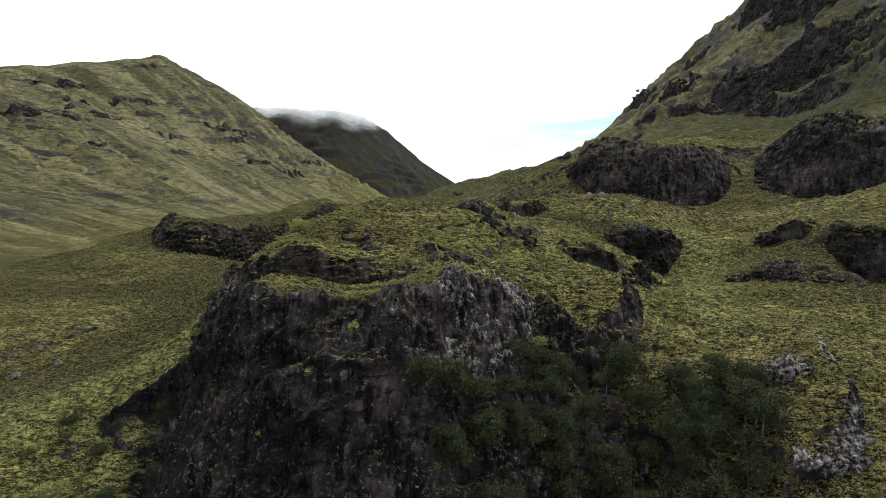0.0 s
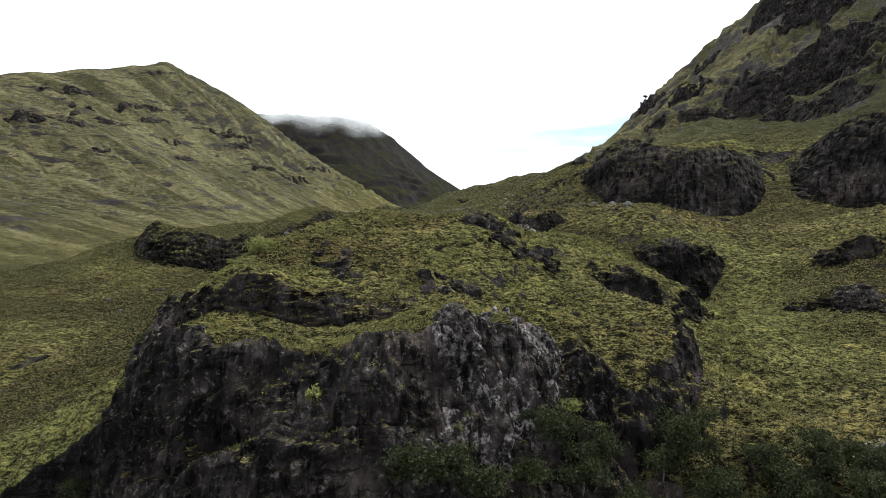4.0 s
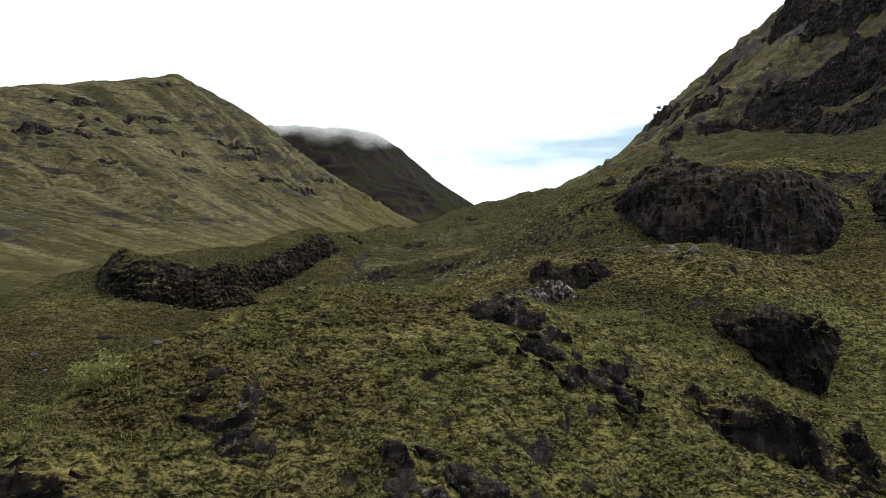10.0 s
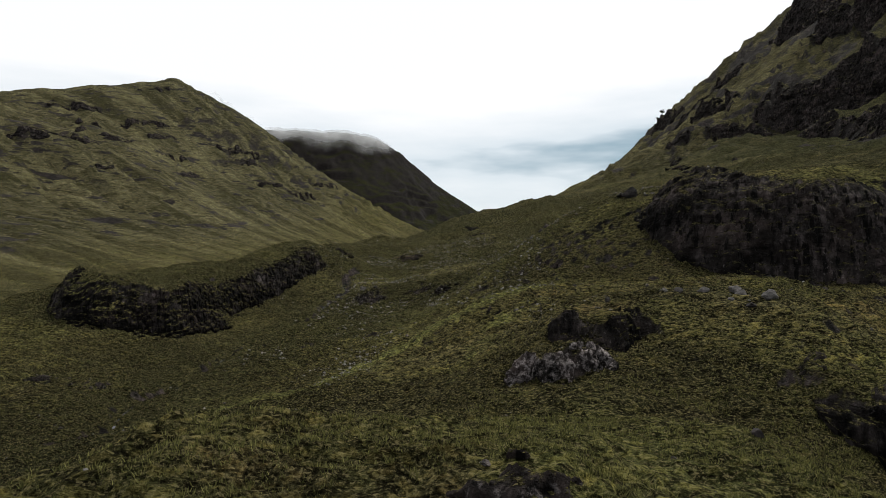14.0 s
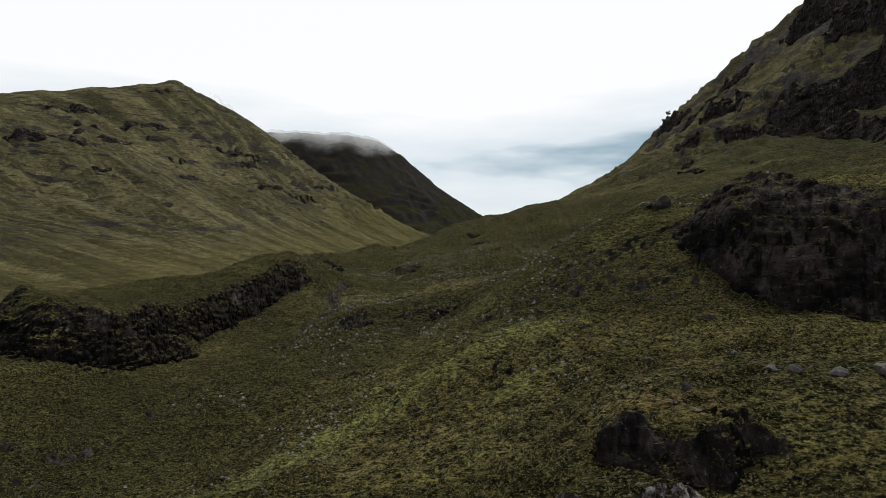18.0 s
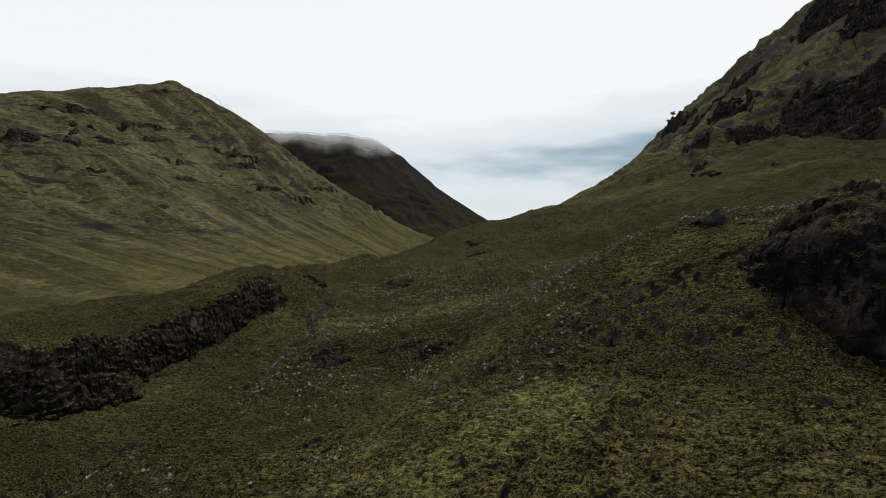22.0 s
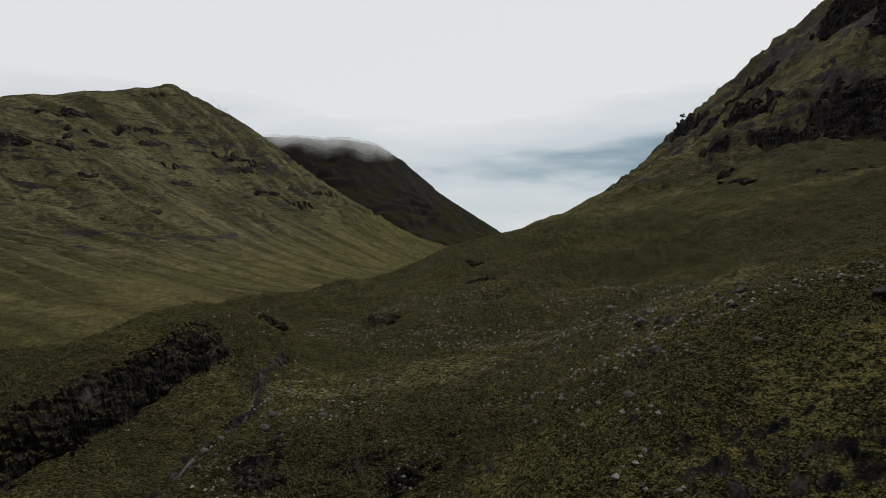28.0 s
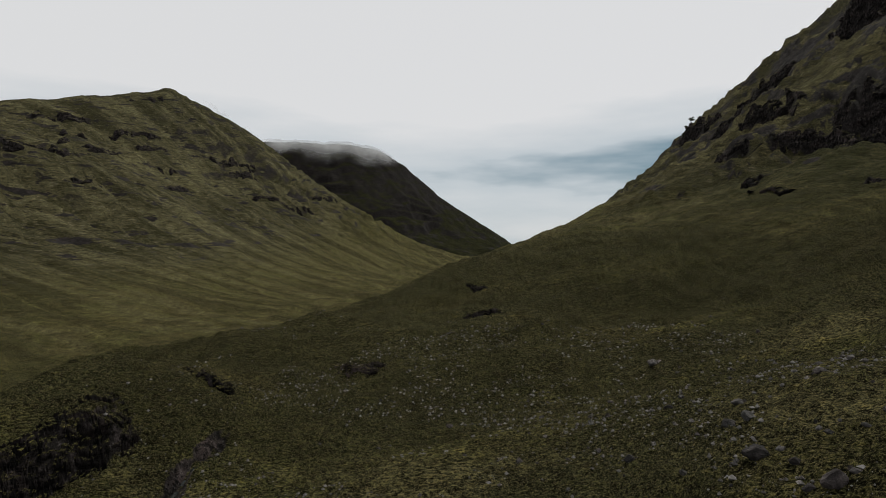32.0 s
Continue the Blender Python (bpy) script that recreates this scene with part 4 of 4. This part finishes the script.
    tagged(cap, "soft white cloud clinging to the mountain crest", "cloud", kind="structure")


far_mountain()


def cloud_veil():
    """Thin cloud that spills over the shoulder of the nearer mountain."""
    line = np.array([(-1640, 3262), (-1560, 3300), (-1480, 3330), (-1400, 3350), (-1310, 3372), (-1220, 3405), (-1130, 3445), (-1040, 3440)], float)
    k = np.linspace(0, 7, 80)
    x, y = np.interp(k, range(8), line[:, 0]), np.interp(k, range(8), line[:, 1])
    z = land(x, y)
    rows = [(-34, 0.0), (-18, 0.14), (-4, 0.34), (8, 0.5), (20, 0.4), (36, 0.0)]
    puff = 14 * noise2(k * 1.3, k * 0 + 2.0, 421)
    co = np.stack([np.stack([x * 0.985, y * 0.985, z + lift + puff], -1) for lift, _ in rows])
    veil = new("cloud_veil", quads("cloud_veil", co, 80, len(rows), CLOUD))
    paint(veil, "thick", np.stack([t * (0.8 + 0.6 * noise2(k * 0.9, k * 0, 423)) - 0.5 * (1 - np.sin(np.pi * k / 7)) - 0.5 * (t == 0) for _, t in rows]))
    tagged(veil, "thin torn cloud drifting over the mountain shoulder", "cloud", kind="structure")


cloud_veil()


# ---------- crags ----------
def crag(c, seed):
    """The rock of one cliff: jointed and bedded, breaking out of the turf where the ground is steep."""
    g = c.get("size", min(1.2, 0.35 + 0.08 * c["rise"]))
    step = c.get("step", min(0.42, 0.13 + 0.017 * c["rise"]))
    dome, wide = c.get("dome", 0), spread(c)
    P = np.array(chaikin(c["path"], 3))
    seg = np.hypot(*np.diff(P, axis=0).T)
    length = seg.sum()
    n = max(16, int(length / step))
    s = np.linspace(0, 1, n)
    k = np.r_[0, np.cumsum(seg)] / length
    bx, by = np.interp(s, k, P[:, 0]), np.interp(s, k, P[:, 1])
    tx, ty = np.gradient(bx), np.gradient(by)
    q = np.hypot(tx, ty)
    ox, oy = ty / q, -tx / q
    # the ground's profile across the line, from before the foot to behind the lip
    w = np.linspace(0.45 * wide + 0.2 * wide + 0.6, -(0.55 + 0.35) * wide - 0.6, 34)[:, None]
    few = np.unique(np.linspace(0, n - 1, max(8, n // 2)).astype(int))
    ground_z = land((bx + ox * w)[:, few].ravel(), (by + oy * w)[:, few].ravel()).reshape(34, len(few))
    ground_z = np.stack([np.interp(np.arange(n), few, r) for r in ground_z])
    arc = np.r_[np.zeros((1, n)), np.cumsum(np.hypot(np.diff(w, axis=0), np.diff(ground_z, axis=0)), 0)]
    m = max(12, int(np.percentile(arc[-1], 75) / step))
    at_ = np.linspace(0, 1, m)
    W = np.stack([np.interp(at_ * arc[-1, i], arc[:, i], w[:, 0]) for i in range(n)], 1)
    z = np.stack([np.interp(at_ * arc[-1, i], arc[:, i], ground_z[:, i]) for i in range(n)], 1)
    x, y = bx + ox * W, by + oy * W
    tw, tz = np.gradient(W, axis=0), np.gradient(z, axis=0)
    t = np.hypot(tw, tz) + 1e-9
    out_w, out_z = tz / t, -tw / t
    for _ in range(3):
        out_w[1:-1] = (out_w[:-2] + out_w[1:-1] + out_w[2:]) / 3
        out_z[1:-1] = (out_z[:-2] + out_z[1:-1] + out_z[2:]) / 3
    L = np.broadcast_to(s * length, z.shape)
    patches = fbm(L / (5.0 * g), (z + 0.5 * W) / (2.6 * g), 4, seed + 16)
    low, high = (0.04, 0.30) if c.get("step", 0) > 2 else (0.30, 0.60) if c.get("turfy") else (0.14, 0.44) if dome else (0.22, 0.58) if c.get("bare") or c["mat"] == "pale" else (0.34, 0.66)
    edge = smooth(0, 0.10, s) * smooth(1, 0.90, s) * smooth(0, 0.08, at_)[:, None] * smooth(1, 0.84, at_)[:, None]
    shown = smooth(low, high, out_w + 0.34 * patches) * smooth(0.0, 0.5, edge + 0.25 * patches * (edge < 0.9))
    big = fbm(x / (5.0 * g) + 2.0 * noise2(z / (5 * g), L / (7 * g), seed), y / (5.0 * g) + z / (5 * g), 3, seed + 5)
    run = L / (1.3 * g) + 0.8 * noise2(L / (4 * g), z / (3.5 * g), seed + 7)
    band = z / (2.2 * g) + 0.9 * noise2(L / (5 * g), z / (4 * g), seed + 8)
    cell = np.floor(run).astype(np.int64)
    joint = hashed(cell, np.floor(band * 0.5 + 0.37 * cell).astype(np.int64), seed + 9)
    crack = -smooth(0.74, 1.0, np.abs(run - np.floor(run) - 0.5) * 2) - 0.5 * smooth(0.80, 1.0, np.abs(band - np.floor(band) - 0.5) * 2)
    rib = noise2(L / (2.3 * g), z / (12 * g), seed + 11) + 0.25 * noise2(L / (0.9 * g), z / (5 * g), seed + 12)
    fine = fbm(L / (0.55 * g), z / (1.2 * g), 3, seed + 13)
    ledge = terraces(z, L / g, 0 * L + seed, 1.7 * g, 6.0, seed + 14) / g
    bulge = fbm(L / (9.0 * g), z / (7.0 * g), 3, seed + 15)
    sharp = np.clip(out_w * 1.5 - 0.25, 0.1, 1)
    relief = (0.25 if dome else 0.45) * big + (0.3 if dome or c.get("bare") else 0.5) * bulge + sharp * (0.22 * joint + 0.26 * crack + (0.16 if dome else 0.34) * rib) + (0.3 if c.get("bare") else 0.12) * fine + 0.22 * ledge
    d = g * (0.42 + relief) * shown - 0.9 * g * (1 - shown)
    co = np.stack([x + ox * d * out_w, y + oy * d * out_w, z + d * out_z], -1)
    rock = PALE if c["mat"] == "pale" else SHADED if c.get("turfy") else BARE if c.get("bare") or c["rise"] < 2.2 else CRAG
    root = new("crag")
    root.location = (float(bx[n // 2]), float(by[n // 2]), float(z[m // 3, n // 2]))
    co = co - np.array(root.location)
    count = max(1, min(9, round(length / (7.0 * g))))
    cuts = np.linspace(0, n - 1, count + 1).astype(int)
    for a, b in zip(cuts, cuts[1:]):
        part("buttress", quads("buttress", co[:, a : b + 1], b - a + 1, m, rock, False), rock, root)
    return tagged(root, c["label"], "crag", "crags on the hillside")


for k, c in enumerate(CRAGS):
    crag(c, 11 + 7 * k)


def tube(pts, radii, sides=6):
    """Vertices and triangles of a tapered limb."""
    co, tri = [], []
    for i, (p, r) in enumerate(zip(pts, radii)):
        for j in range(sides):
            a = 2 * math.pi * j / sides
            co.append((p[0] + r * math.cos(a), p[1] + r * math.sin(a), p[2]))
        if i:
            o = (i - 1) * sides
            for j in range(sides):
                a, c = o + j, o + (j + 1) % sides
                tri += [(a, c, a + sides), (c, c + sides, a + sides)]
    return co, tri


def limbs_mesh(name, limbs, mat):
    co, tri = [], []
    for pts, radii in limbs:
        c, t = tube(pts, radii)
        tri += [tuple(k + len(co) for k in q) for q in t]
        co += c
    return triangles(name, co, tri, mat, True)


def leaves_mesh(name, rng, centres, spread, count, size, mat):
    """Many small bent leaves, in clumps round the centres."""
    c = np.array(centres)
    pick = rng.integers(0, len(c), count)
    p = c[pick] + rng.normal(0, 1, (count, 3)) * np.array(spread)
    a = rng.normal(0, 1, (count, 3)); a /= np.linalg.norm(a, axis=1)[:, None]
    b = np.cross(a, rng.normal(0, 1, (count, 3))); b /= np.linalg.norm(b, axis=1)[:, None]
    s = size * rng.uniform(0.6, 1.4, (count, 1))
    co = np.stack([p - a * s, p + b * s * 0.45, p + a * s, p - b * s * 0.45], 1).reshape(-1, 3)
    i = np.arange(count)[:, None] * 4
    tri = np.concatenate([i + [0, 1, 2], i + [0, 2, 3]], 1).reshape(-1, 3)
    return triangles(name, co, tri, mat)


def tree(rng, tall, wide, leaves, name, label, category, leaf_mat, bare=0.25):
    """A small wild tree: leaning stems, limbs and an uneven crown."""
    root = new(name)
    limbs, tips = [], []
    for s in range(int(rng.integers(1, 4))):
        lean = rng.normal(0, 0.16, 2) * tall
        stem = [(0.12 * s + lean[0] * t * t, -0.1 * s + lean[1] * t * t, tall * 0.85 * t - 0.3 * (t == 0)) for t in (0, 0.25, 0.5, 0.75, 1)]
        limbs.append((stem, [0.035 * tall * q for q in (1, 0.8, 0.6, 0.38, 0.12)]))
        for k in range(9):
            t = rng.uniform(bare, 0.98)
            i = min(3, int(t * 4)); f = t * 4 - i
            p = [stem[i][q] * (1 - f) + stem[i + 1][q] * f for q in range(3)]
            ang, out = rng.uniform(0, 6.28), wide * rng.uniform(0.35, 0.6) * (1.15 - 0.7 * abs(t - 0.5))
            e = (p[0] + out * math.cos(ang), p[1] + out * math.sin(ang), p[2] + out * rng.uniform(0.1, 0.7))
            m = [(p[q] + e[q]) / 2 + (0.06 * tall if q == 2 else 0) for q in range(3)]
            limbs.append(([p, m, e], [0.011 * tall, 0.008 * tall, 0.003 * tall]))
            tips += [e, m]
    part("trunk", limbs_mesh("trunk", limbs, BARK), BARK, root, "thin grey stems and limbs")
    part("crown", leaves_mesh("crown", rng, tips, (0.13 * wide, 0.13 * wide, 0.09 * tall), leaves, 0.15, leaf_mat), leaf_mat, root)
    return tagged(root, label, category)


rng = np.random.default_rng(7)
birches = [tree(rng, h, w, n, "birch_tree", "small dark green birch clinging to the rocky slope", "tree", LEAF) for h, w, n in ((4.2, 3.8, 4200), (3.6, 3.6, 3600), (4.8, 4.0, 4600), (2.8, 3.2, 2800))]
rowans = [tree(rng, h, w, n, "rowan_sapling", "spindly pale green sapling on a rock ledge", "tree", LEAF_PALE, 0.4) for h, w, n in ((1.9, 1.0, 260), (1.4, 0.8, 180))]
bushes = [tree(rng, h, w, n, "bush", "low spreading bush with yellow green leaves", "bush", LEAF_PALE, 0.1) for h, w, n in ((2.0, 3.6, 2200), (1.4, 2.2, 1000))]
dead = tree(rng, 3.4, 2.2, 60, "bare_tree", "thin nearly leafless tree beside the cliff", "tree", LEAF, 0.3)


def plant(kind, x, y, size, turn, group):
    spot = pose(x, y, at(x, y) - 0.08, 0, 0, turn)
    if kind.get("placed"):
        ob = copy_thing(kind, spot)
    else:
        ob = kind
        ob.matrix_basis = spot
        ob["placed"] = 1
    ob.scale = (size, size, size)
    return tagged(ob, group=group)


wood = [(23, 63), (30, 64.8), (14, 64.8), (7.6, 65.2), (4, 61), (20.4, 69), (13.4, 61), (31, 59.4), (10, 69), (27, 61), (18, 63), (10, 62), (24, 67), (33, 63), (28, 57), (22, 59), (16, 58), (34, 67), (6, 58), (1, 58.5), (17, 66.5), (26, 64), (12, 66.5), (29, 68), (-2, 61.5), (20, 61), (35, 60), (9, 59), (25, 59), (31, 62), (14, 68.5), (3, 63.5)]
wood += [(x + 1.9 * math.sin(3 * k), y + 1.5 * math.cos(5 * k) - 0.6) for k, (x, y) in enumerate(wood) if k % 2]
for k, (x, y) in enumerate(wood):
    plant(birches[k % 4], x + 0.6 * math.sin(k * 2.1), y + 0.6 * math.cos(k * 1.7), 0.75 + 0.28 * ((k * 37) % 10) / 10, 47 * k, "birches on the cliff")
for k, (x, y) in enumerate([(-31.5, 79), (-36, 74), (-43, 70), (-40, 66), (-48, 72)]):
    plant(birches[(k + 1) % 4], x, y, 0.62 - 0.04 * k, 61 * k, "birches on the cliff")
plant(dead, -33.2, 75, 1.0, 30, "")
for k, (x, y) in enumerate([(-6.5, 64.6), (-5, 64.4), (1.5, 65.6), (5, 67.4), (-10, 63.6), (-14, 64.6), (-3, 64), (8, 68.5), (-20, 61), (-9, 59.5), (2.5, 66.4)]):
    plant(rowans[k % 2], x, y, 0.7 + 0.08 * (k % 5), 83 * k, "saplings on the ledges")
for k, (x, y, s) in enumerate([(-21.5, 86, 0.7), (-24, 84.5, 0.5), (-46, 66, 0.8), (-52, 70, 0.7), (12, 72, 0.6), (15, 71, 0.6)]):
    plant(bushes[k % 2], x, y, s, 71 * k, "bushes")
for k, (x, y) in enumerate([(447, 1372), (452, 1368), (458, 1362)]):
    plant(birches[k], x, y, 1.9, 50 * k, "birches on the skyline")

# ---------- boulders ----------
def boulder_mesh(seed, flat):
    bm = bmesh.new()
    bmesh.ops.create_icosphere(bm, subdivisions=3, radius=1.0)
    r = random.Random(seed)
    cuts = [(Vector((r.uniform(-1, 1), r.uniform(-1, 1), r.uniform(-0.4, 1))).normalized(), r.uniform(0.45, 0.78)) for _ in range(11)]
    for v in bm.verts:
        p = v.co.copy()
        for n, d in cuts:
            over = p.dot(n) - d
            if over > 0:
                p -= n * over * 0.92
        p *= 1 + 0.22 * noise.noise(p * 1.7 + Vector((seed, 0, 0))) + 0.11 * noise.noise(p * 5 + Vector((0, seed, 0)))
        v.co = (p.x, p.y * 0.8, p.z * flat)
    me = bpy.data.meshes.new("boulder")
    bm.to_mesh(me)
    bm.free()
    me.materials.append(BOULDER if seed % 3 else BOULDER_DARK)
    return me


stones = [boulder_mesh(k, f) for k, f in enumerate((0.7, 0.55, 0.62, 0.8, 0.5, 0.66, 0.45, 0.58, 0.72))]


def boulder(x, y, size, k, label="grey lichen-spotted boulder lying in the grass"):
    ob = new("boulder", stones[k % len(stones)])
    ob.matrix_world = pose(x, y, at(x, y) + 0.16 * size, 12 * math.sin(k), 10 * math.cos(k * 1.3), k * 53) @ Matrix.Diagonal((0.55 * size, 0.55 * size, 0.55 * size, 1))
    return tagged(ob, label, "boulder", "boulders on the slopes")


big = [(38, 279.1, 2.8), (38.2, 266.4, 2.4), (46.6, 260, 2.6), (40.7, 291.5, 2.4), (32.4, 143.8, 1.5), (36.4, 142.5, 2.0), (36.2, 139.8, 1.4), (38.8, 140.7, 2.3), (36.7, 144.8, 1.8), (30, 145.5, 1.3), (28.5, 146, 1.1), (-34.4, 296.5, 2.6), (-41.7, 293.6, 1.6), (-33.1, 287.5, 2.2), (-42.5, 289.4, 1.5), (3.8, 335, 1.9), (28.9, 316.6, 1.6), (42.4, 289.6, 2.0), (21.5, 110, 1.0), (23.5, 100, 0.8), (18, 150.3, 0.9), (21, 144, 1.0), (17, 193, 0.9), (26.3, 190, 1.0), (46, 262.5, 1.2), (36.5, 280.5, 1.3), (39.6, 277.3, 1.2), (37, 268, 1.2), (45.1, 298.2, 2.0), (30, 322.5, 1.8), (29.4, 296, 1.6), (58.6, 286.2, 1.8), (49.9, 276.3, 1.4), (56.4, 298, 2.2), (51.8, 355, 3.0), (54, 357, 2.2), (16.4, 189.5, 1.0), (13.6, 170.2, 0.9), (12.3, 168.6, 0.7), (5.7, 157.2, 0.9), (26.1, 188.9, 1.0), (-46.3, 290.4, 2.0), (-37, 285, 1.7), (-44.4, 289.2, 1.5), (-21.4, 287.5, 1.3), (-12.9, 310.5, 1.2)]
for k, (x, y, s) in enumerate(big):
    boulder(x, y, s, 3 * k if k < 4 else k)
boulder(50, 232, 4.6, 3, "big dark boulder perched on the grassy slope")
boulder(48, 234, 2.6, 6, "dark boulder beside a bigger one")
for k, (x, y) in enumerate([(29.5, 247), (27.5, 245.5), (40, 249)]):
    boulder(x, y, 1.9 - 0.3 * k, 3 * k, "dark boulder in the grass of the slope")
boulder(-19.5, 118, 2.6, 4, "flat pale slab lying in the turf")
boulder(-71, 104, 2.4, 1), boulder(-95, 178, 2.6, 6, "flat pale slab lying in the turf"), boulder(-79, 104, 2.2, 5)
k = 40
for x0, x1, y0, y1, count, lo, hi in ((15, 66, 228, 345, 130, 0.45, 1.5), (22, 58, 138, 172, 34, 0.35, 0.9), (-50, -24, 255, 308, 34, 0.5, 1.5), (-30, 28, 262, 400, 50, 0.4, 1.2), (-30, 30, 88, 130, 10, 0.3, 0.7), (30, 90, 345, 470, 22, 0.7, 1.6), (-90, -40, 150, 215, 18, 0.5, 1.3)):
    for _ in range(count):
        x, y = rng.uniform(x0, x1), rng.uniform(y0, y1)
        boulder(x, y, lo + (hi - lo) * rng.random() ** 2.2, k)
        k += 1

# ---------- small stones, grass ----------
def scatter_stones(count):
    x = np.r_[rng.uniform(-70, 70, count // 3), rng.uniform(-45, 75, count - count // 3)]
    y = np.r_[rng.uniform(85, 420, count // 3), rng.uniform(140, 400, count - count // 3)]
    keep = fbm(x / 17, y / 17, 3, 501) + 0.5 * fbm(x / 4, y / 4, 2, 503) > 0.50 - 0.40 * smooth(180, 260, y)
    x, y = x[keep], y[keep]
    n = len(x)
    s = (0.07 + 0.34 * rng.random(n) ** 3) * (0.35 + 0.65 * smooth(120, 215, y))
    base = np.array([(1, 0, 0), (0, 1, 0), (-1, 0, 0), (0, -1, 0), (0, 0, 0.8), (0, 0, -0.8)])
    co = base[None] * s[:, None, None] * rng.uniform(0.6, 1.5, (n, 6, 3))
    ang = rng.uniform(0, 6.28, n)
    c, q = np.cos(ang)[:, None], np.sin(ang)[:, None]
    co = np.stack([co[..., 0] * c - co[..., 1] * q + x[:, None], co[..., 0] * q + co[..., 1] * c + y[:, None], co[..., 2] + (land(x, y) + 0.35 * s)[:, None]], -1)
    t = np.array([(0, 1, 4), (1, 2, 4), (2, 3, 4), (3, 0, 4), (1, 0, 5), (2, 1, 5), (3, 2, 5), (0, 3, 5)])
    tri = (np.arange(n)[:, None, None] * 6 + t[None]).reshape(-1, 3)
    ob = new("loose_stones", triangles("loose_stones", co.reshape(-1, 3), tri, STONE))
    tagged(ob, "pale loose stones strewn over the turf", "stones", kind="stuff")


def scatter_grass(name, label, boxes, blades, tall, mat, seed, wide):
    x = np.concatenate([rng.uniform(a, b, n) for a, b, c, d, n in boxes])
    y = np.concatenate([rng.uniform(c, d, n) for a, b, c, d, n in boxes])
    keep = fbm(x / 6, y / 6, 3, seed) + 0.5 * fbm(x / 25, y / 25, 2, seed + 3) > -0.12
    x, y = x[keep], y[keep]
    z0 = land(x, y)
    steep = np.hypot(land(x + 0.6, y) - z0, land(x, y + 0.6) - z0) / 0.6
    ok = steep < 0.95
    x, y, z0 = x[ok], y[ok], z0[ok]
    n = len(x)
    h = tall * rng.uniform(0.5, 1.3, (n, 1))
    a = rng.uniform(0, 6.28, (n, blades))
    r = rng.uniform(0.02, 0.16, (n, blades))
    px, py = x[:, None] + r * np.cos(a), y[:, None] + r * np.sin(a)
    lean = rng.uniform(0.25, 0.9, (n, blades)) * h
    hx, hy = px + lean * np.cos(a), py + lean * np.sin(a)
    hz = z0[:, None] + h * rng.uniform(0.6, 1.0, (n, blades))
    wx, wy = -np.sin(a) * wide, np.cos(a) * wide
    zb = np.broadcast_to(z0[:, None] - 0.06, px.shape)
    co = np.stack([np.stack([px - wx, py - wy, zb], -1), np.stack([px + wx, py + wy, zb], -1), np.stack([hx, hy, hz], -1)], 2).reshape(-1, 3)
    tri = np.arange(len(co)).reshape(-1, 3)
    ob = new(name, triangles(name, co, tri, mat))
    tagged(ob, label, "grass", kind="stuff")


scatter_stones(27000)
scatter_grass("grass_tussocks", "rough green and straw-coloured grass tussocks", [(-34, 40, 60, 130, 44000), (-45, 60, 130, 240, 30000), (-50, 70, 240, 340, 14000), (-60, -25, 60, 110, 5000), (25, 60, 60, 125, 7000)], 6, 0.26, BLADES, 601, 0.03)

# ---------- stream ----------
def stream():
    p = np.array(chaikin(STREAM, 3))
    seg = np.r_[0, np.cumsum(np.hypot(*np.diff(p, axis=0).T))]
    s = np.arange(0, seg[-1], 0.5)
    x, y = np.interp(s, seg, p[:, 0]), np.interp(s, seg, p[:, 1])
    for _ in range(14):  # down into the bed
        gx, gy = land(x + 0.4, y) - land(x - 0.4, y), land(x, y + 0.4) - land(x, y - 0.4)
        qx, qy = np.gradient(x), np.gradient(y)
        n = np.hypot(qx, qy)
        side = np.clip((gx * qy - gy * qx) / n, -0.35, 0.35)
        x, y = x - 0.5 * side * qy / n, y + 0.5 * side * qx / n
        x, y = [np.convolve(np.pad(v, 2, mode="reflect", reflect_type="odd"), np.ones(5) / 5, "valid") for v in (x, y)]
    tx, ty = np.gradient(x), np.gradient(y)
    q = np.hypot(tx, ty)
    w = 0.28 + 0.2 * noise2(s / 5, s * 0 + 3, 75)
    k = np.linspace(-1, 1, 5)[:, None]
    X, Y = x + k * w * ty / q, y - k * w * tx / q
    c = land(x, y)
    c = np.convolve(np.pad(c, 4, mode="edge"), np.ones(9) / 9, "valid") + 0.12
    Z = c + 0 * X + 0.03 * noise2(X * 2, Y * 2, 77)
    ob = new("stream", quads("stream", np.stack([X, Y, Z], -1), len(s), 5, WATER))
    tagged(ob, "narrow hill stream glinting in its stony bed", "stream", kind="structure")


stream()
